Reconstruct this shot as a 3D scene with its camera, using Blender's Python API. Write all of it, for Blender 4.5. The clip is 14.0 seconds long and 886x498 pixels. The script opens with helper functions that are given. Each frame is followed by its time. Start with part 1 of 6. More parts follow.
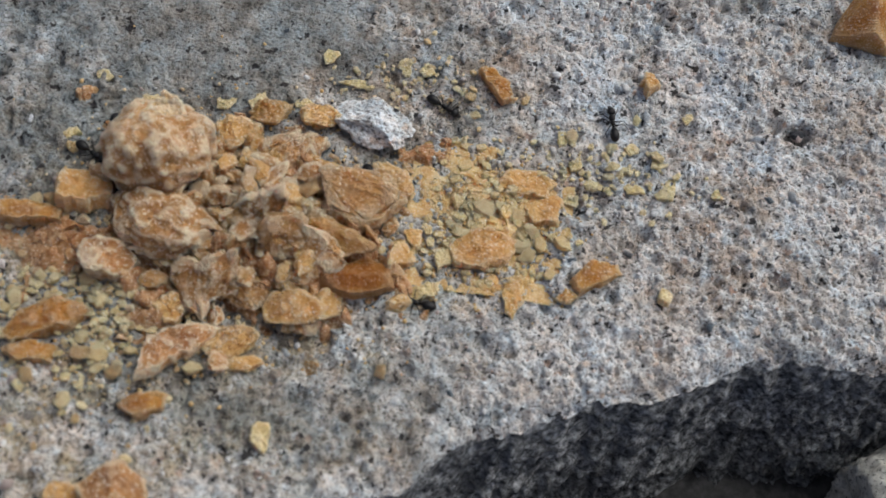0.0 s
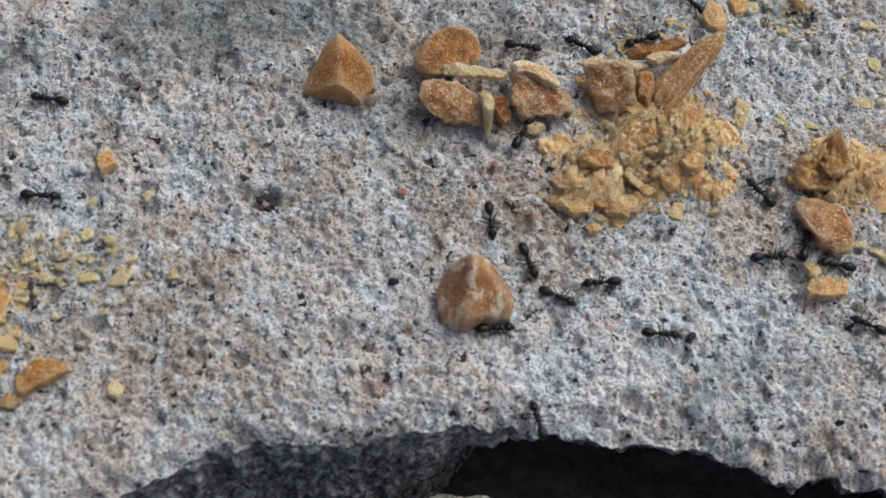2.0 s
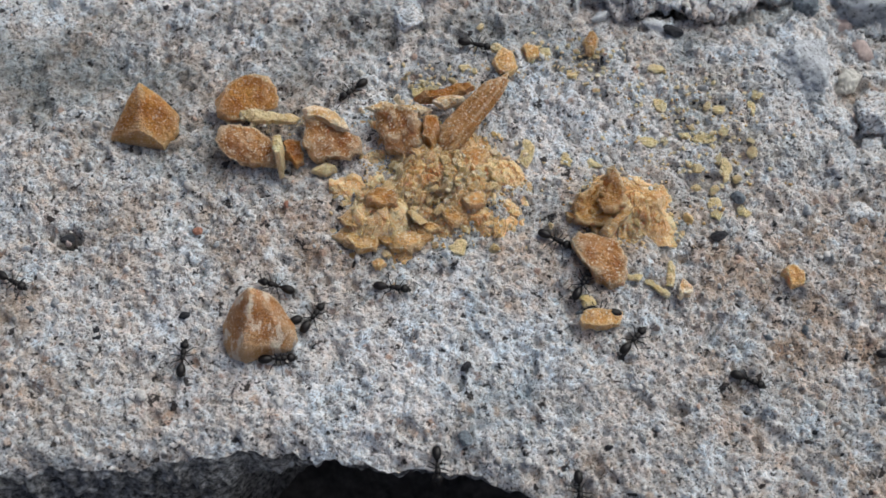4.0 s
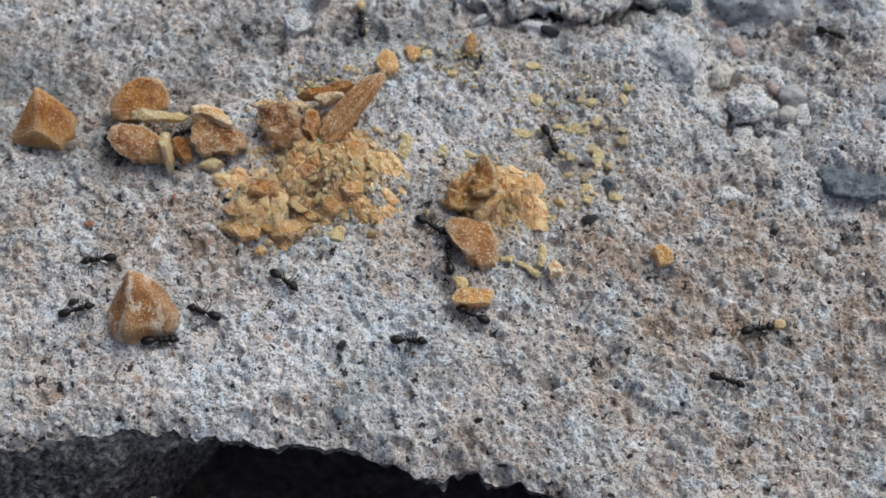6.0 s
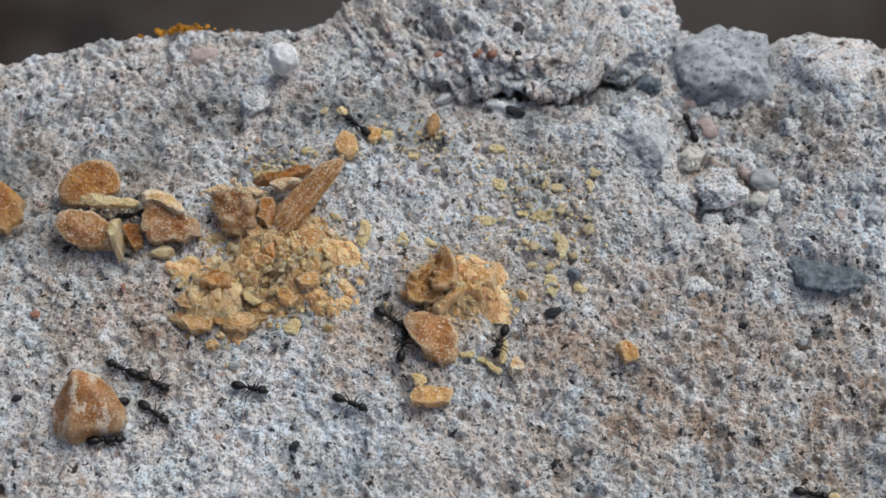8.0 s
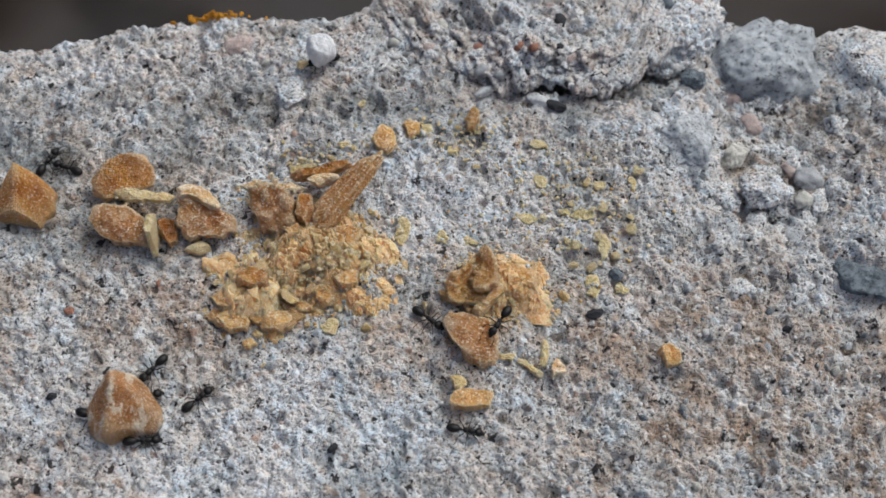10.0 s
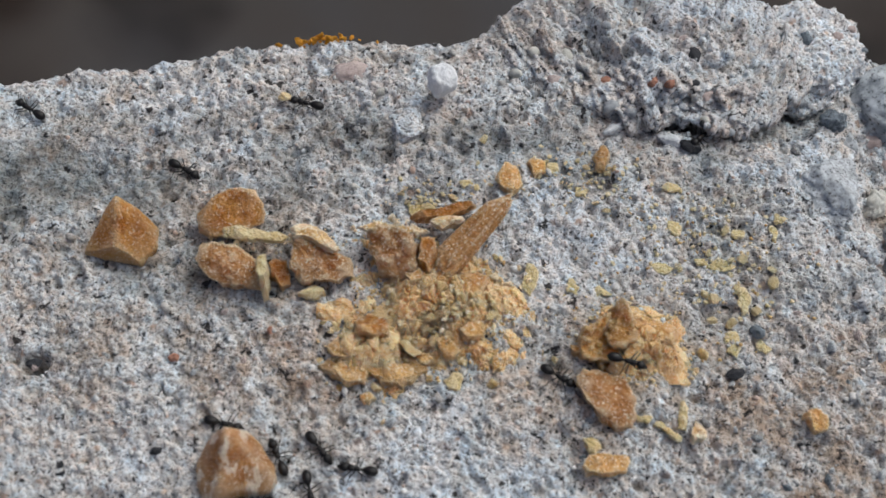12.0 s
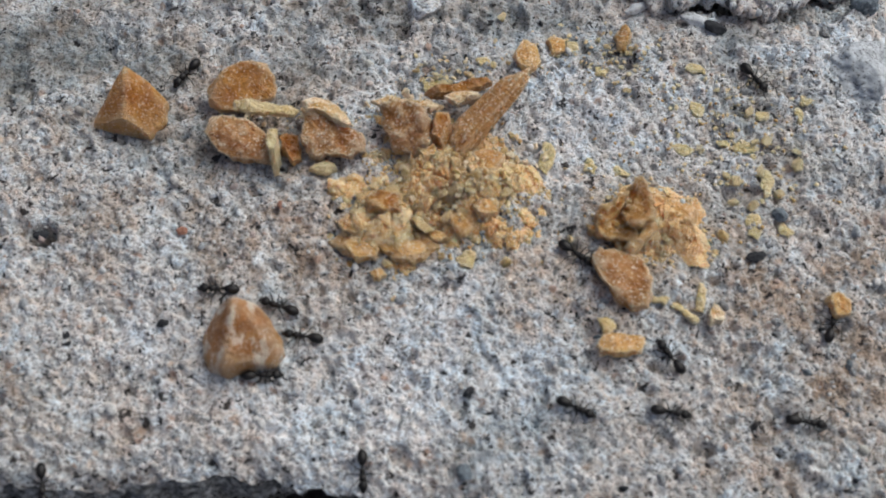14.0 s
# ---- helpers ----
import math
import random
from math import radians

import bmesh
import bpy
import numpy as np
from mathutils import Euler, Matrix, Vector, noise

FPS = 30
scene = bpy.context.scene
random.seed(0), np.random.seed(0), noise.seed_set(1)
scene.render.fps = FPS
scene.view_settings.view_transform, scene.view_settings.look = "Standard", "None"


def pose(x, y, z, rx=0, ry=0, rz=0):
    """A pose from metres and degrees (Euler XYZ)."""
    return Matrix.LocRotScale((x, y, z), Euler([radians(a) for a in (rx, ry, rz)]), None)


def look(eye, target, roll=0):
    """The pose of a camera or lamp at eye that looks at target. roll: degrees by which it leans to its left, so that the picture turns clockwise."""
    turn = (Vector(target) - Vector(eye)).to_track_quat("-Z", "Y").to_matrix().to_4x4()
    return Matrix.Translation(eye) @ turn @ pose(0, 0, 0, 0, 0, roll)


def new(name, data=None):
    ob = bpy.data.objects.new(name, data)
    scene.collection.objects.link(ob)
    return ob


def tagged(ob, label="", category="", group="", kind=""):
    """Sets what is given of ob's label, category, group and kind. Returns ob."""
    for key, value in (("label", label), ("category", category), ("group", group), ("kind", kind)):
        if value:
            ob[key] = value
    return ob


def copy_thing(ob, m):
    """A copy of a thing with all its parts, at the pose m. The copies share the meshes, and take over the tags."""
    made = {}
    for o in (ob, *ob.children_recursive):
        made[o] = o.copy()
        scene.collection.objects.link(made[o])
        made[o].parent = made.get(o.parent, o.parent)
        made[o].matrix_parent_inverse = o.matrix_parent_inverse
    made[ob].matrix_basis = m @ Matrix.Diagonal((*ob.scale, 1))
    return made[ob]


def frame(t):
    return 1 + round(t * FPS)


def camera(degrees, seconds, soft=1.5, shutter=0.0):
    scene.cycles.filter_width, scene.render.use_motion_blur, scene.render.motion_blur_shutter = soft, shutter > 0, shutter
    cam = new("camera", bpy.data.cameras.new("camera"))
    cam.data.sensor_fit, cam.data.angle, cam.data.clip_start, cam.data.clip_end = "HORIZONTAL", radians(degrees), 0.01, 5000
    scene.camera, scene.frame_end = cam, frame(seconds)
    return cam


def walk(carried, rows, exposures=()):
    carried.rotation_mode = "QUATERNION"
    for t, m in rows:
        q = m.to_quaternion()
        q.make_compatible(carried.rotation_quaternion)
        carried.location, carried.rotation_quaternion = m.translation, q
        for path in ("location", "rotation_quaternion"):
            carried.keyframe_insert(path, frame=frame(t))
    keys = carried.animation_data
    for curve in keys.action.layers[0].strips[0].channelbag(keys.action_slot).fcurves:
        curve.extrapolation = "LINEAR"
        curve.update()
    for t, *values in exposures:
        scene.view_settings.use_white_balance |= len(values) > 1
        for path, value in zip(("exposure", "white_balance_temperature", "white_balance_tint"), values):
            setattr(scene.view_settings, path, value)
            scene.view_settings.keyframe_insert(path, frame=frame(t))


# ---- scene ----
cam = camera(38.0, 14.0, soft=1.6)
PATH = [
    (0, (-0.07328, -0.07077, 0.10095), (-0.07239, -0.02509, 0.01200), 8.98),
    (0.5, (-0.06661, -0.06732, 0.09455), (-0.06581, -0.02280, 0.00501), 7.34),
    (1, (-0.04904, -0.06252, 0.09844), (-0.04698, -0.02020, 0.00786), 6.81),
    (1.5, (-0.03659, -0.05904, 0.10019), (-0.03380, -0.01456, 0.01068), 6.25),
    (2, (-0.02732, -0.05771, 0.10295), (-0.02506, -0.01299, 0.01354), 4.58),
    (2.5, (-0.01870, -0.06084, 0.10589), (-0.01772, -0.01494, 0.01705), 2.94),
    (3, (-0.01191, -0.06140, 0.10871), (-0.01198, -0.01510, 0.02007), 1.67),
    (3.2, (-0.01067, -0.06003, 0.10997), (-0.01050, -0.01386, 0.02126), 1.95),
    (5.3, (0.00539, -0.06827, 0.10477), (0.00152, -0.01502, 0.02022), -2.91),
    (5.5, (0.00525, -0.06993, 0.10507), (0.00178, -0.01626, 0.02077), -2.69),
    (6, (0.01193, -0.07223, 0.10704), (0.00795, -0.01810, 0.02305), -3.26),
    (6.5, (0.01458, -0.07261, 0.10825), (0.01117, -0.01865, 0.02413), -2.34),
    (7, (0.01460, -0.07081, 0.10912), (0.01152, -0.01685, 0.02498), -1.98),
    (7.5, (0.01594, -0.06596, 0.10948), (0.01187, -0.01163, 0.02563), -2.90),
    (8, (0.01450, -0.06212, 0.10850), (0.01147, -0.00810, 0.02441), -2.08),
    (8.5, (0.01291, -0.06036, 0.10767), (0.00951, -0.00624, 0.02365), -2.32),
    (8.7, (0.01225, -0.06037, 0.10751), (0.00883, -0.00630, 0.02346), -2.35),
    (10.8, (0.00860, -0.05296, 0.10971), (0.00653, -0.00320, 0.02299), -0.32),
    (11, (0.00703, -0.05145, 0.10939), (0.00567, -0.00117, 0.02295), 0.37),
    (11.5, (0.00417, -0.04801, 0.10699), (0.00235, 0.00309, 0.02105), 0.30),
    (12, (-0.00259, -0.04879, 0.10500), (-0.00488, 0.00123, 0.01844), 0.50),
    (12.5, (-0.00433, -0.05023, 0.10507), (-0.00828, -0.00040, 0.01847), -0.74),
    (13, (-0.00541, -0.05023, 0.10466), (-0.00908, -0.00128, 0.01753), -0.06),
    (13.5, (-0.00500, -0.05005, 0.10370), (-0.00902, -0.00127, 0.01650), -0.13),
    (14, (-0.00067, -0.05355, 0.09930), (-0.00524, -0.00665, 0.01109), -1.29),
]
walk(cam, [(t, look(eye, target, roll)) for t, eye, target, roll in PATH])
cam.data.dof.use_dof = True
cam.data.dof.focus_distance = 0.124
cam.data.dof.aperture_fstop = 32.0
scene.view_settings.exposure = -0.12

# ---- light: an overcast day, a little brighter from the upper left ----
world = bpy.data.worlds.new("overcast")
scene.world = world
world.use_nodes = True
wn = world.node_tree.nodes
sky = wn.new("ShaderNodeTexSky")
sky.sky_type, sky.sun_disc = "NISHITA", False
sky.sun_elevation, sky.sun_rotation = radians(58), radians(53)
sky.air_density, sky.dust_density, sky.ozone_density = 0.6, 6.0, 1.0
wn["Background"].inputs["Strength"].default_value = 0.12
world.node_tree.links.new(sky.outputs["Color"], wn["Background"].inputs["Color"])
sun = new("sun", bpy.data.lights.new("sun", "SUN"))
sun.data.energy, sun.data.angle, sun.data.color = 1.4, radians(45), (0.775, 0.955, 1.0)
sun.matrix_world = look((0.6, 0.45, 1.2), (0, 0, 0))

CM = 0.01


# ---- materials ----
class Nodes:
    """A short way to write a procedural material."""

    def __init__(self, name):
        self.mat = bpy.data.materials.new(name)
        self.mat.use_nodes = True
        self.tree = self.mat.node_tree
        self.bsdf = self.tree.nodes["Principled BSDF"]
        self.coord = self.tree.nodes.new("ShaderNodeTexCoord").outputs["Object"]

    def add(self, kind, **values):
        node = self.tree.nodes.new("ShaderNode" + kind)
        for key, value in values.items():
            key = key.replace("_", " ")
            sock = node.inputs[key]
            if hasattr(value, "is_linked"):
                self.tree.links.new(value, sock)
            else:
                sock.default_value = value
        return node

    def noise(self, scale, detail=4.0, rough=0.6, vector=None):
        return self.add("TexNoise", Vector=vector or self.coord, Scale=scale, Detail=detail, Roughness=rough).outputs["Fac"]

    def cells(self, scale, vector=None, feature="F1"):
        node = self.add("TexVoronoi", Vector=vector or self.coord, Scale=scale)
        node.feature = feature
        return node

    def ramp(self, fac, *stops):
        node = self.tree.nodes.new("ShaderNodeValToRGB")
        self.tree.links.new(fac, node.inputs["Fac"])
        els = node.color_ramp.elements
        while len(els) < len(stops):
            els.new(0.5)
        for el, (at, colour) in zip(els, stops):
            el.position, el.color = at, (*colour, 1.0) if len(colour) == 3 else colour
        return node.outputs["Color"]

    def mix(self, fac, a, b, kind="MIX"):
        node = self.tree.nodes.new("ShaderNodeMix")
        node.data_type, node.blend_type = "RGBA", kind
        for sock, value in ((node.inputs[0], fac), (node.inputs[6], a), (node.inputs[7], b)):
            if hasattr(value, "is_linked"):
                self.tree.links.new(value, sock)
            else:
                sock.default_value = value if isinstance(value, float) else (*value, 1.0)
        return node.outputs[2]

    def grey(self, v):
        return (v, v, v)

    def set(self, **values):
        for key, value in values.items():
            sock = self.bsdf.inputs[key.replace("_", " ")]
            if hasattr(value, "is_linked"):
                self.tree.links.new(value, sock)
            else:
                sock.default_value = (*value, 1.0) if isinstance(value, tuple) and len(value) == 3 and key == "Base_Color" else value
        return self

    def bump(self, height, strength, distance):
        node = self.add("Bump", Height=height, Strength=strength, Distance=distance)
        self.tree.links.new(node.outputs["Normal"], self.bsdf.inputs["Normal"])
        return self


def concrete_material(name, light=1.0, grain=1.0, zoned=True):
    """Weathered concrete: crumbly pale paste with thin dark gaps, odd coloured grains, brown dirt and white lime bloom."""
    n = Nodes(name)
    crumb = n.noise(3300 * grain, 3, 0.66)
    lumps = n.noise(420 * grain, 6, 0.72)
    col = n.ramp(lumps, (0.34, (0.5, 0.475, 0.455)), (0.43, (0.64, 0.625, 0.61)), (0.5, (0.73, 0.725, 0.72)), (0.57, (0.76, 0.765, 0.77)), (0.66, (0.81, 0.82, 0.835)))
    if zoned:
        tone, dirt, skim_shade, lime = (n.tree.nodes.new("ShaderNodeAttribute") for _ in range(4))
        tone.attribute_name, dirt.attribute_name, skim_shade.attribute_name, lime.attribute_name = "grain", "dirt", "skim_shade", "lime"
        bigger = n.ramp(tone.outputs["Fac"], (0.0, (0.06, 0.06, 0.065)), (0.1, (0.26, 0.25, 0.25)), (0.22, (0.5, 0.42, 0.34)), (0.45, (0.64, 0.62, 0.6)), (0.8, (0.84, 0.85, 0.86)), (0.97, (0.55, 0.38, 0.3)))
        col = n.mix(0.34, col, bigger)
        brown = n.mix(1.0, n.ramp(n.noise(260, 7, 0.75), (0.4, (0, 0, 0)), (0.58, (1, 1, 1))), dirt.outputs["Color"], "MULTIPLY")
        col = n.mix(brown, col, n.mix(0.68, col, (0.34, 0.235, 0.15)))
        film = n.tree.nodes.new("ShaderNodeAttribute")
        film.attribute_name = "film"
        sweet = n.mix(1.0, n.ramp(n.noise(700, 5, 0.75), (0.38, (0, 0, 0)), (0.52, (1, 1, 1))), film.outputs["Color"], "MULTIPLY")
        col = n.mix(sweet, col, n.mix(0.75, col, (0.36, 0.27, 0.12)))
    chalk = n.ramp(n.noise(75, 7, 0.72), (0.47, (0, 0, 0)), (0.57, (0.9, 0.9, 0.9)))
    if zoned:
        bare = n.ramp(dirt.outputs["Fac"], (0.2, (1, 1, 1)), (0.55, (0, 0, 0)))
        chalk = n.mix(1.0, chalk, bare, "MULTIPLY")
    col = n.mix(chalk, col, n.mix(0.55, col, (0.76, 0.81, 0.88)))
    if zoned:
        bloom = n.mix(1.0, n.ramp(n.noise(210, 6, 0.75), (0.4, (0.15, 0.15, 0.15)), (0.58, (1, 1, 1))), lime.outputs["Color"], "MULTIPLY")
        col = n.mix(bloom, col, (0.79, 0.83, 0.87))
    shade = n.ramp(n.noise(60, 7, 0.72), (0.38, (0.78, 0.75, 0.72)), (0.5, (1, 1, 1)))
    col = n.mix(0.85, col, shade, "MULTIPLY")
    fine = n.ramp(crumb, (0.33, (0.07, 0.06, 0.055)), (0.395, (0.32, 0.3, 0.28)), (0.445, (0.72, 0.7, 0.68)), (0.52, (1, 1, 1)))
    col = n.mix(0.82, col, fine, "MULTIPLY")
    cell = n.cells(900 * grain)
    sand = n.ramp(cell.outputs["Color"], (0.0, (0.02, 0.02, 0.025)), (0.2, (0.13, 0.12, 0.13)), (0.35, (0.42, 0.27, 0.2)), (0.45, (0.62, 0.5, 0.4)), (0.6, (0.88, 0.88, 0.88)), (0.8, (0.8, 0.74, 0.68)), (1.0, (0.26, 0.31, 0.37)))
    odd = n.ramp(n.cells(900 * grain).outputs["Distance"], (0.3, (0.8, 0.8, 0.8)), (0.5, (0, 0, 0)))
    odd = n.mix(1.0, odd, n.ramp(n.noise(600, 3, 0.6), (0.535, (0, 0, 0)), (0.58, (1, 1, 1))), "MULTIPLY")
    col = n.mix(odd, col, sand)
    if zoned:
        # one dark grey for the smooth paste and for the painted shade
        cement_shade = n.ramp(n.noise(420, 7, 0.75), (0.38, (0.1, 0.1, 0.095)), (0.5, (0.22, 0.225, 0.215)), (0.64, (0.38, 0.39, 0.38)))
        col = n.mix(skim_shade.outputs["Fac"], col, n.mix(0.6, cement_shade, fine, "MULTIPLY"))
    for size, low in ((900, 0.345), (1900, 0.318)):
        specks = n.ramp(n.noise(size, 3, 0.6), (low, (0.95, 0.95, 0.95)), (low + 0.03, (0, 0, 0)))
        col = n.mix(specks, col, (0.035, 0.03, 0.03))
    for size in (140, 520, 1500):
        tint = n.ramp(n.noise(size, 3, 0.6), (0.4, (0.96, 1.0, 1.03)), (0.5, (1, 1, 1)), (0.6, (1.02, 0.985, 0.955)))
        col = n.mix(1.0, col, tint, "MULTIPLY")
    col = n.mix(1.0, col, n.grey(light), "MULTIPLY")
    n.set(Base_Color=col, Roughness=0.95, Specular_IOR_Level=0.15)
    return n.bump(n.mix(0.5, crumb, n.noise(700, 4, 0.7)), 1.0, 0.0007).mat


def stone_material(name, low, high, scale=500, speck=0.15):
    n = Nodes(name)
    col = n.ramp(n.noise(scale, 6, 0.7), (0.3, low), (0.65, high))
    dots = n.ramp(n.noise(scale * 4, 3, 0.7), (0.36, (1, 1, 1)), (0.44, (0, 0, 0)))
    col = n.mix(n.mix(1.0, dots, (speck * 4, speck * 4, speck * 4), "MULTIPLY"), col, (0.08, 0.075, 0.07))
    n.set(Base_Color=col, Roughness=0.85, Specular_IOR_Level=0.3)
    return n.bump(n.noise(scale * 3, 5, 0.75), 0.6, 0.0005).mat


def yard_material():
    """Bare dark earth with rusty and slate-grey patches."""
    n = Nodes("yard_ground")
    patch = n.noise(9, 3, 0.5)
    col = n.ramp(n.noise(5, 3, 0.55), (0.36, (0.024, 0.017, 0.014)), (0.46, (0.057, 0.049, 0.044)), (0.56, (0.062, 0.059, 0.06)), (0.66, (0.075, 0.057, 0.044)))
    col = n.mix(n.ramp(patch, (0.56, (0, 0, 0)), (0.64, (0.7, 0.7, 0.7))), col, (0.018, 0.016, 0.016))
    n.set(Base_Color=col, Roughness=0.95, Specular_IOR_Level=0.1)
    return n.bump(n.noise(300, 5, 0.7), 0.4, 0.001).mat


def damp_shade_material():
    """The slab's broken edge: darkened for damp, dirt and the shade below the lip, with pale grains showing."""
    n = Nodes("damp_dirty_shaded")
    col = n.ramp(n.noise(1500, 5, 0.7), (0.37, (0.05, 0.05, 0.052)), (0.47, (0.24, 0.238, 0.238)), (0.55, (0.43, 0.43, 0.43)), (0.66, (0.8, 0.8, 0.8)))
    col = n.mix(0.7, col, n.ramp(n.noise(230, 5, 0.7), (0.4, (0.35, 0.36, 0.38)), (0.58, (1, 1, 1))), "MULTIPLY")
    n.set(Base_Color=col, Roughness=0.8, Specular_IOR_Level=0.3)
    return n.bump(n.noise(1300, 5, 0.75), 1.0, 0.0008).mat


def candy_material(name, deep, light, sugar=0.5, soft=0.8, scars=0.0, crusty=0.35, deepness=0.0009, clear=0.4):
    """Broken brittle: translucent amber with sugar dust, pale crusty rims and a finely grained break."""
    n = Nodes(name)
    own = n.tree.nodes.new("ShaderNodeObjectInfo").outputs["Random"]
    vec = n.add("VectorMath", **{"Vector": n.coord})
    vec.operation = "ADD"
    n.tree.links.new(own, vec.inputs[1])
    v = vec.outputs["Vector"]
    body = n.ramp(n.noise(380, 6, 0.68, v), (0.41, deep), (0.58, light))
    body = n.mix(n.mix(1.0, n.ramp(own, (0.0, (0, 0, 0)), (1.0, (1, 1, 1))), (0.25, 0.25, 0.25), "MULTIPLY"), body, light)
    thick = n.tree.nodes.new("ShaderNodeAttribute")
    thick.attribute_name = "thick"
    thin = n.mix(0.5, light, (0.6, 0.36, 0.12))
    body = n.mix(n.ramp(thick.outputs["Fac"], (0.0, n.grey(0.6)), (0.6, (0, 0, 0))), body, thin)
    rim = n.ramp(n.tree.nodes.new("ShaderNodeNewGeometry").outputs["Pointiness"], (0.507, (0, 0, 0)), (0.535, (0.85, 0.85, 0.85)))
    patch = n.ramp(n.noise(520, 6, 0.78, v), (0.5, (0, 0, 0)), (0.6, n.grey(crusty)))
    crust = n.mix(n.mix(1.0, n.mix(1.0, patch, rim, "ADD"), n.grey(sugar), "MULTIPLY"), body, (0.87, 0.71, 0.51))
    dust = n.ramp(n.noise(4700, 2, 0.5, v), (0.58, (0, 0, 0)), (0.63, (1, 1, 1)))
    some = n.ramp(n.noise(620, 5, 0.7, v), (0.36, (0, 0, 0)), (0.5, (1, 1, 1)))
    dusty = n.mix(1.0, dust, some, "MULTIPLY")
    body = n.mix(n.mix(1.0, dusty, n.grey(min(1.0, sugar * 1.8)), "MULTIPLY"), crust, (0.92, 0.83, 0.68))
    if scars:
        long = n.add("VectorMath", **{"Vector": v})
        long.operation = "MULTIPLY"
        long.inputs[1].default_value = (1.6, 1.0, 0.35)
        streak = n.ramp(n.noise(420, 5, 0.7, long.outputs["Vector"]), (0.515, (0, 0, 0)), (0.575, n.grey(scars)))
        body = n.mix(streak, body, (0.9, 0.8, 0.66))
    rough = n.ramp(n.noise(900, 3, 0.6, v), (0.4, n.grey(0.28)), (0.6, n.grey(0.55)))
    n.set(Base_Color=body, Roughness=rough, Specular_IOR_Level=0.3, Subsurface_Weight=soft, IOR=1.4, Transmission_Weight=clear * 0.45, Subsurface_Radius=(1.0, 0.85, 0.7), Subsurface_Scale=deepness)
    return n.bump(n.mix(0.5, n.noise(1200, 6, 0.7, v), n.noise(3600, 3, 0.6, v)), 1.0, 0.0009).mat


CONCRETE = concrete_material("weathered_concrete")
LUMP = concrete_material("coarse_concrete", 1.0, 0.95)
ROUGH = concrete_material("rough_stone", 1.15, 1.0, False)
# this colour holds the shade of the face besides its damp and dirt
DAMP_SHADE = damp_shade_material()
SHADE_SOIL = stone_material("shade_dark_soil", (0.02, 0.019, 0.019), (0.12, 0.113, 0.11), 900)
YARD = yard_material()
AMBER = candy_material("amber_brittle", (0.42, 0.14, 0.02), (0.7, 0.335, 0.085), 0.35, deepness=0.0014, clear=0.6)
BROWN = candy_material("caramel_brittle", (0.37, 0.13, 0.034), (0.66, 0.325, 0.125), 0.5, deepness=0.0014, clear=0.5)
HONEY = candy_material("honey_brittle", (0.56, 0.25, 0.065), (0.82, 0.47, 0.18), 0.4, deepness=0.001, clear=0.2)
YELLOW = candy_material("yellow_flake", (0.66, 0.48, 0.19), (0.82, 0.68, 0.4), 0.3, deepness=0.0008, clear=0.1)
CREAM = candy_material("dusted_brittle", (0.64, 0.35, 0.12), (0.86, 0.6, 0.31), 0.95, crusty=0.8, deepness=0.0002, clear=0.0)
DEEP = candy_material("dark_amber_brittle", (0.24, 0.065, 0.006), (0.46, 0.175, 0.026), 0.2, clear=0.55)
SCARRED = candy_material("scarred_caramel", (0.3, 0.1, 0.023), (0.56, 0.25, 0.085), 0.35, 0.7, 0.8, clear=0.3)
CRUST = candy_material("crumbly_brittle", (0.28, 0.085, 0.022), (0.68, 0.33, 0.13), 0.8, crusty=0.8, deepness=0.0006, clear=0.35)
BOULDER = stone_material("pitted_limestone", (0.2, 0.185, 0.16), (0.72, 0.69, 0.62), 700, 0.2)
KNOB = stone_material("limewashed_stone", (0.3, 0.31, 0.32), (0.7, 0.73, 0.75), 900, 0.2)
LIME = stone_material("lime_crusted_stone", (0.45, 0.46, 0.47), (0.82, 0.83, 0.84), 700, 0.1)
SLATE = stone_material("limy_slate_stone", (0.2, 0.22, 0.24), (0.62, 0.65, 0.67), 520, 0.2)
WHITE = stone_material("white_quartz", (0.82, 0.82, 0.83), (0.93, 0.93, 0.93), 400, 0.02)
PALE = stone_material("pale_limestone", (0.42, 0.4, 0.35), (0.7, 0.68, 0.62), 300, 0.04)
GREY = stone_material("grey_gravel", (0.26, 0.27, 0.28), (0.5, 0.51, 0.52), 350, 0.06)
BLUE = stone_material("blue_grey_gravel", (0.06, 0.075, 0.09), (0.28, 0.32, 0.35), 800, 0.15)
DARK = stone_material("dark_gravel", (0.015, 0.016, 0.02), (0.06, 0.06, 0.065), 400, 0.03)
PINK = stone_material("pinkish_gravel", (0.4, 0.3, 0.27), (0.6, 0.5, 0.46), 400, 0.05)
RUST = stone_material("brick_red_grit", (0.3, 0.13, 0.085), (0.44, 0.23, 0.16), 400, 0.03)
LICHEN = stone_material("orange_lichen", (0.5, 0.2, 0.015), (0.75, 0.36, 0.04), 700, 0.02)


def grains_material():
    n = Nodes("sand_grains")
    own = n.tree.nodes.new("ShaderNodeNewGeometry").outputs["Random Per Island"]
    col = n.ramp(own, (0.0, (0.025, 0.025, 0.03)), (0.1, (0.1, 0.09, 0.085)), (0.22, (0.36, 0.31, 0.26)), (0.4, (0.58, 0.56, 0.53)), (0.75, (0.64, 0.63, 0.61)), (0.93, (0.74, 0.73, 0.72)), (0.97, (0.5, 0.3, 0.2)))
    col = n.mix(0.35, col, n.ramp(n.noise(2500, 4, 0.7), (0.35, (0.2, 0.19, 0.19)), (0.6, (0.72, 0.71, 0.7))))
    n.set(Base_Color=col, Roughness=0.85, Specular_IOR_Level=0.3)
    return n.bump(n.noise(2500, 4, 0.7), 0.5, 0.0003).mat


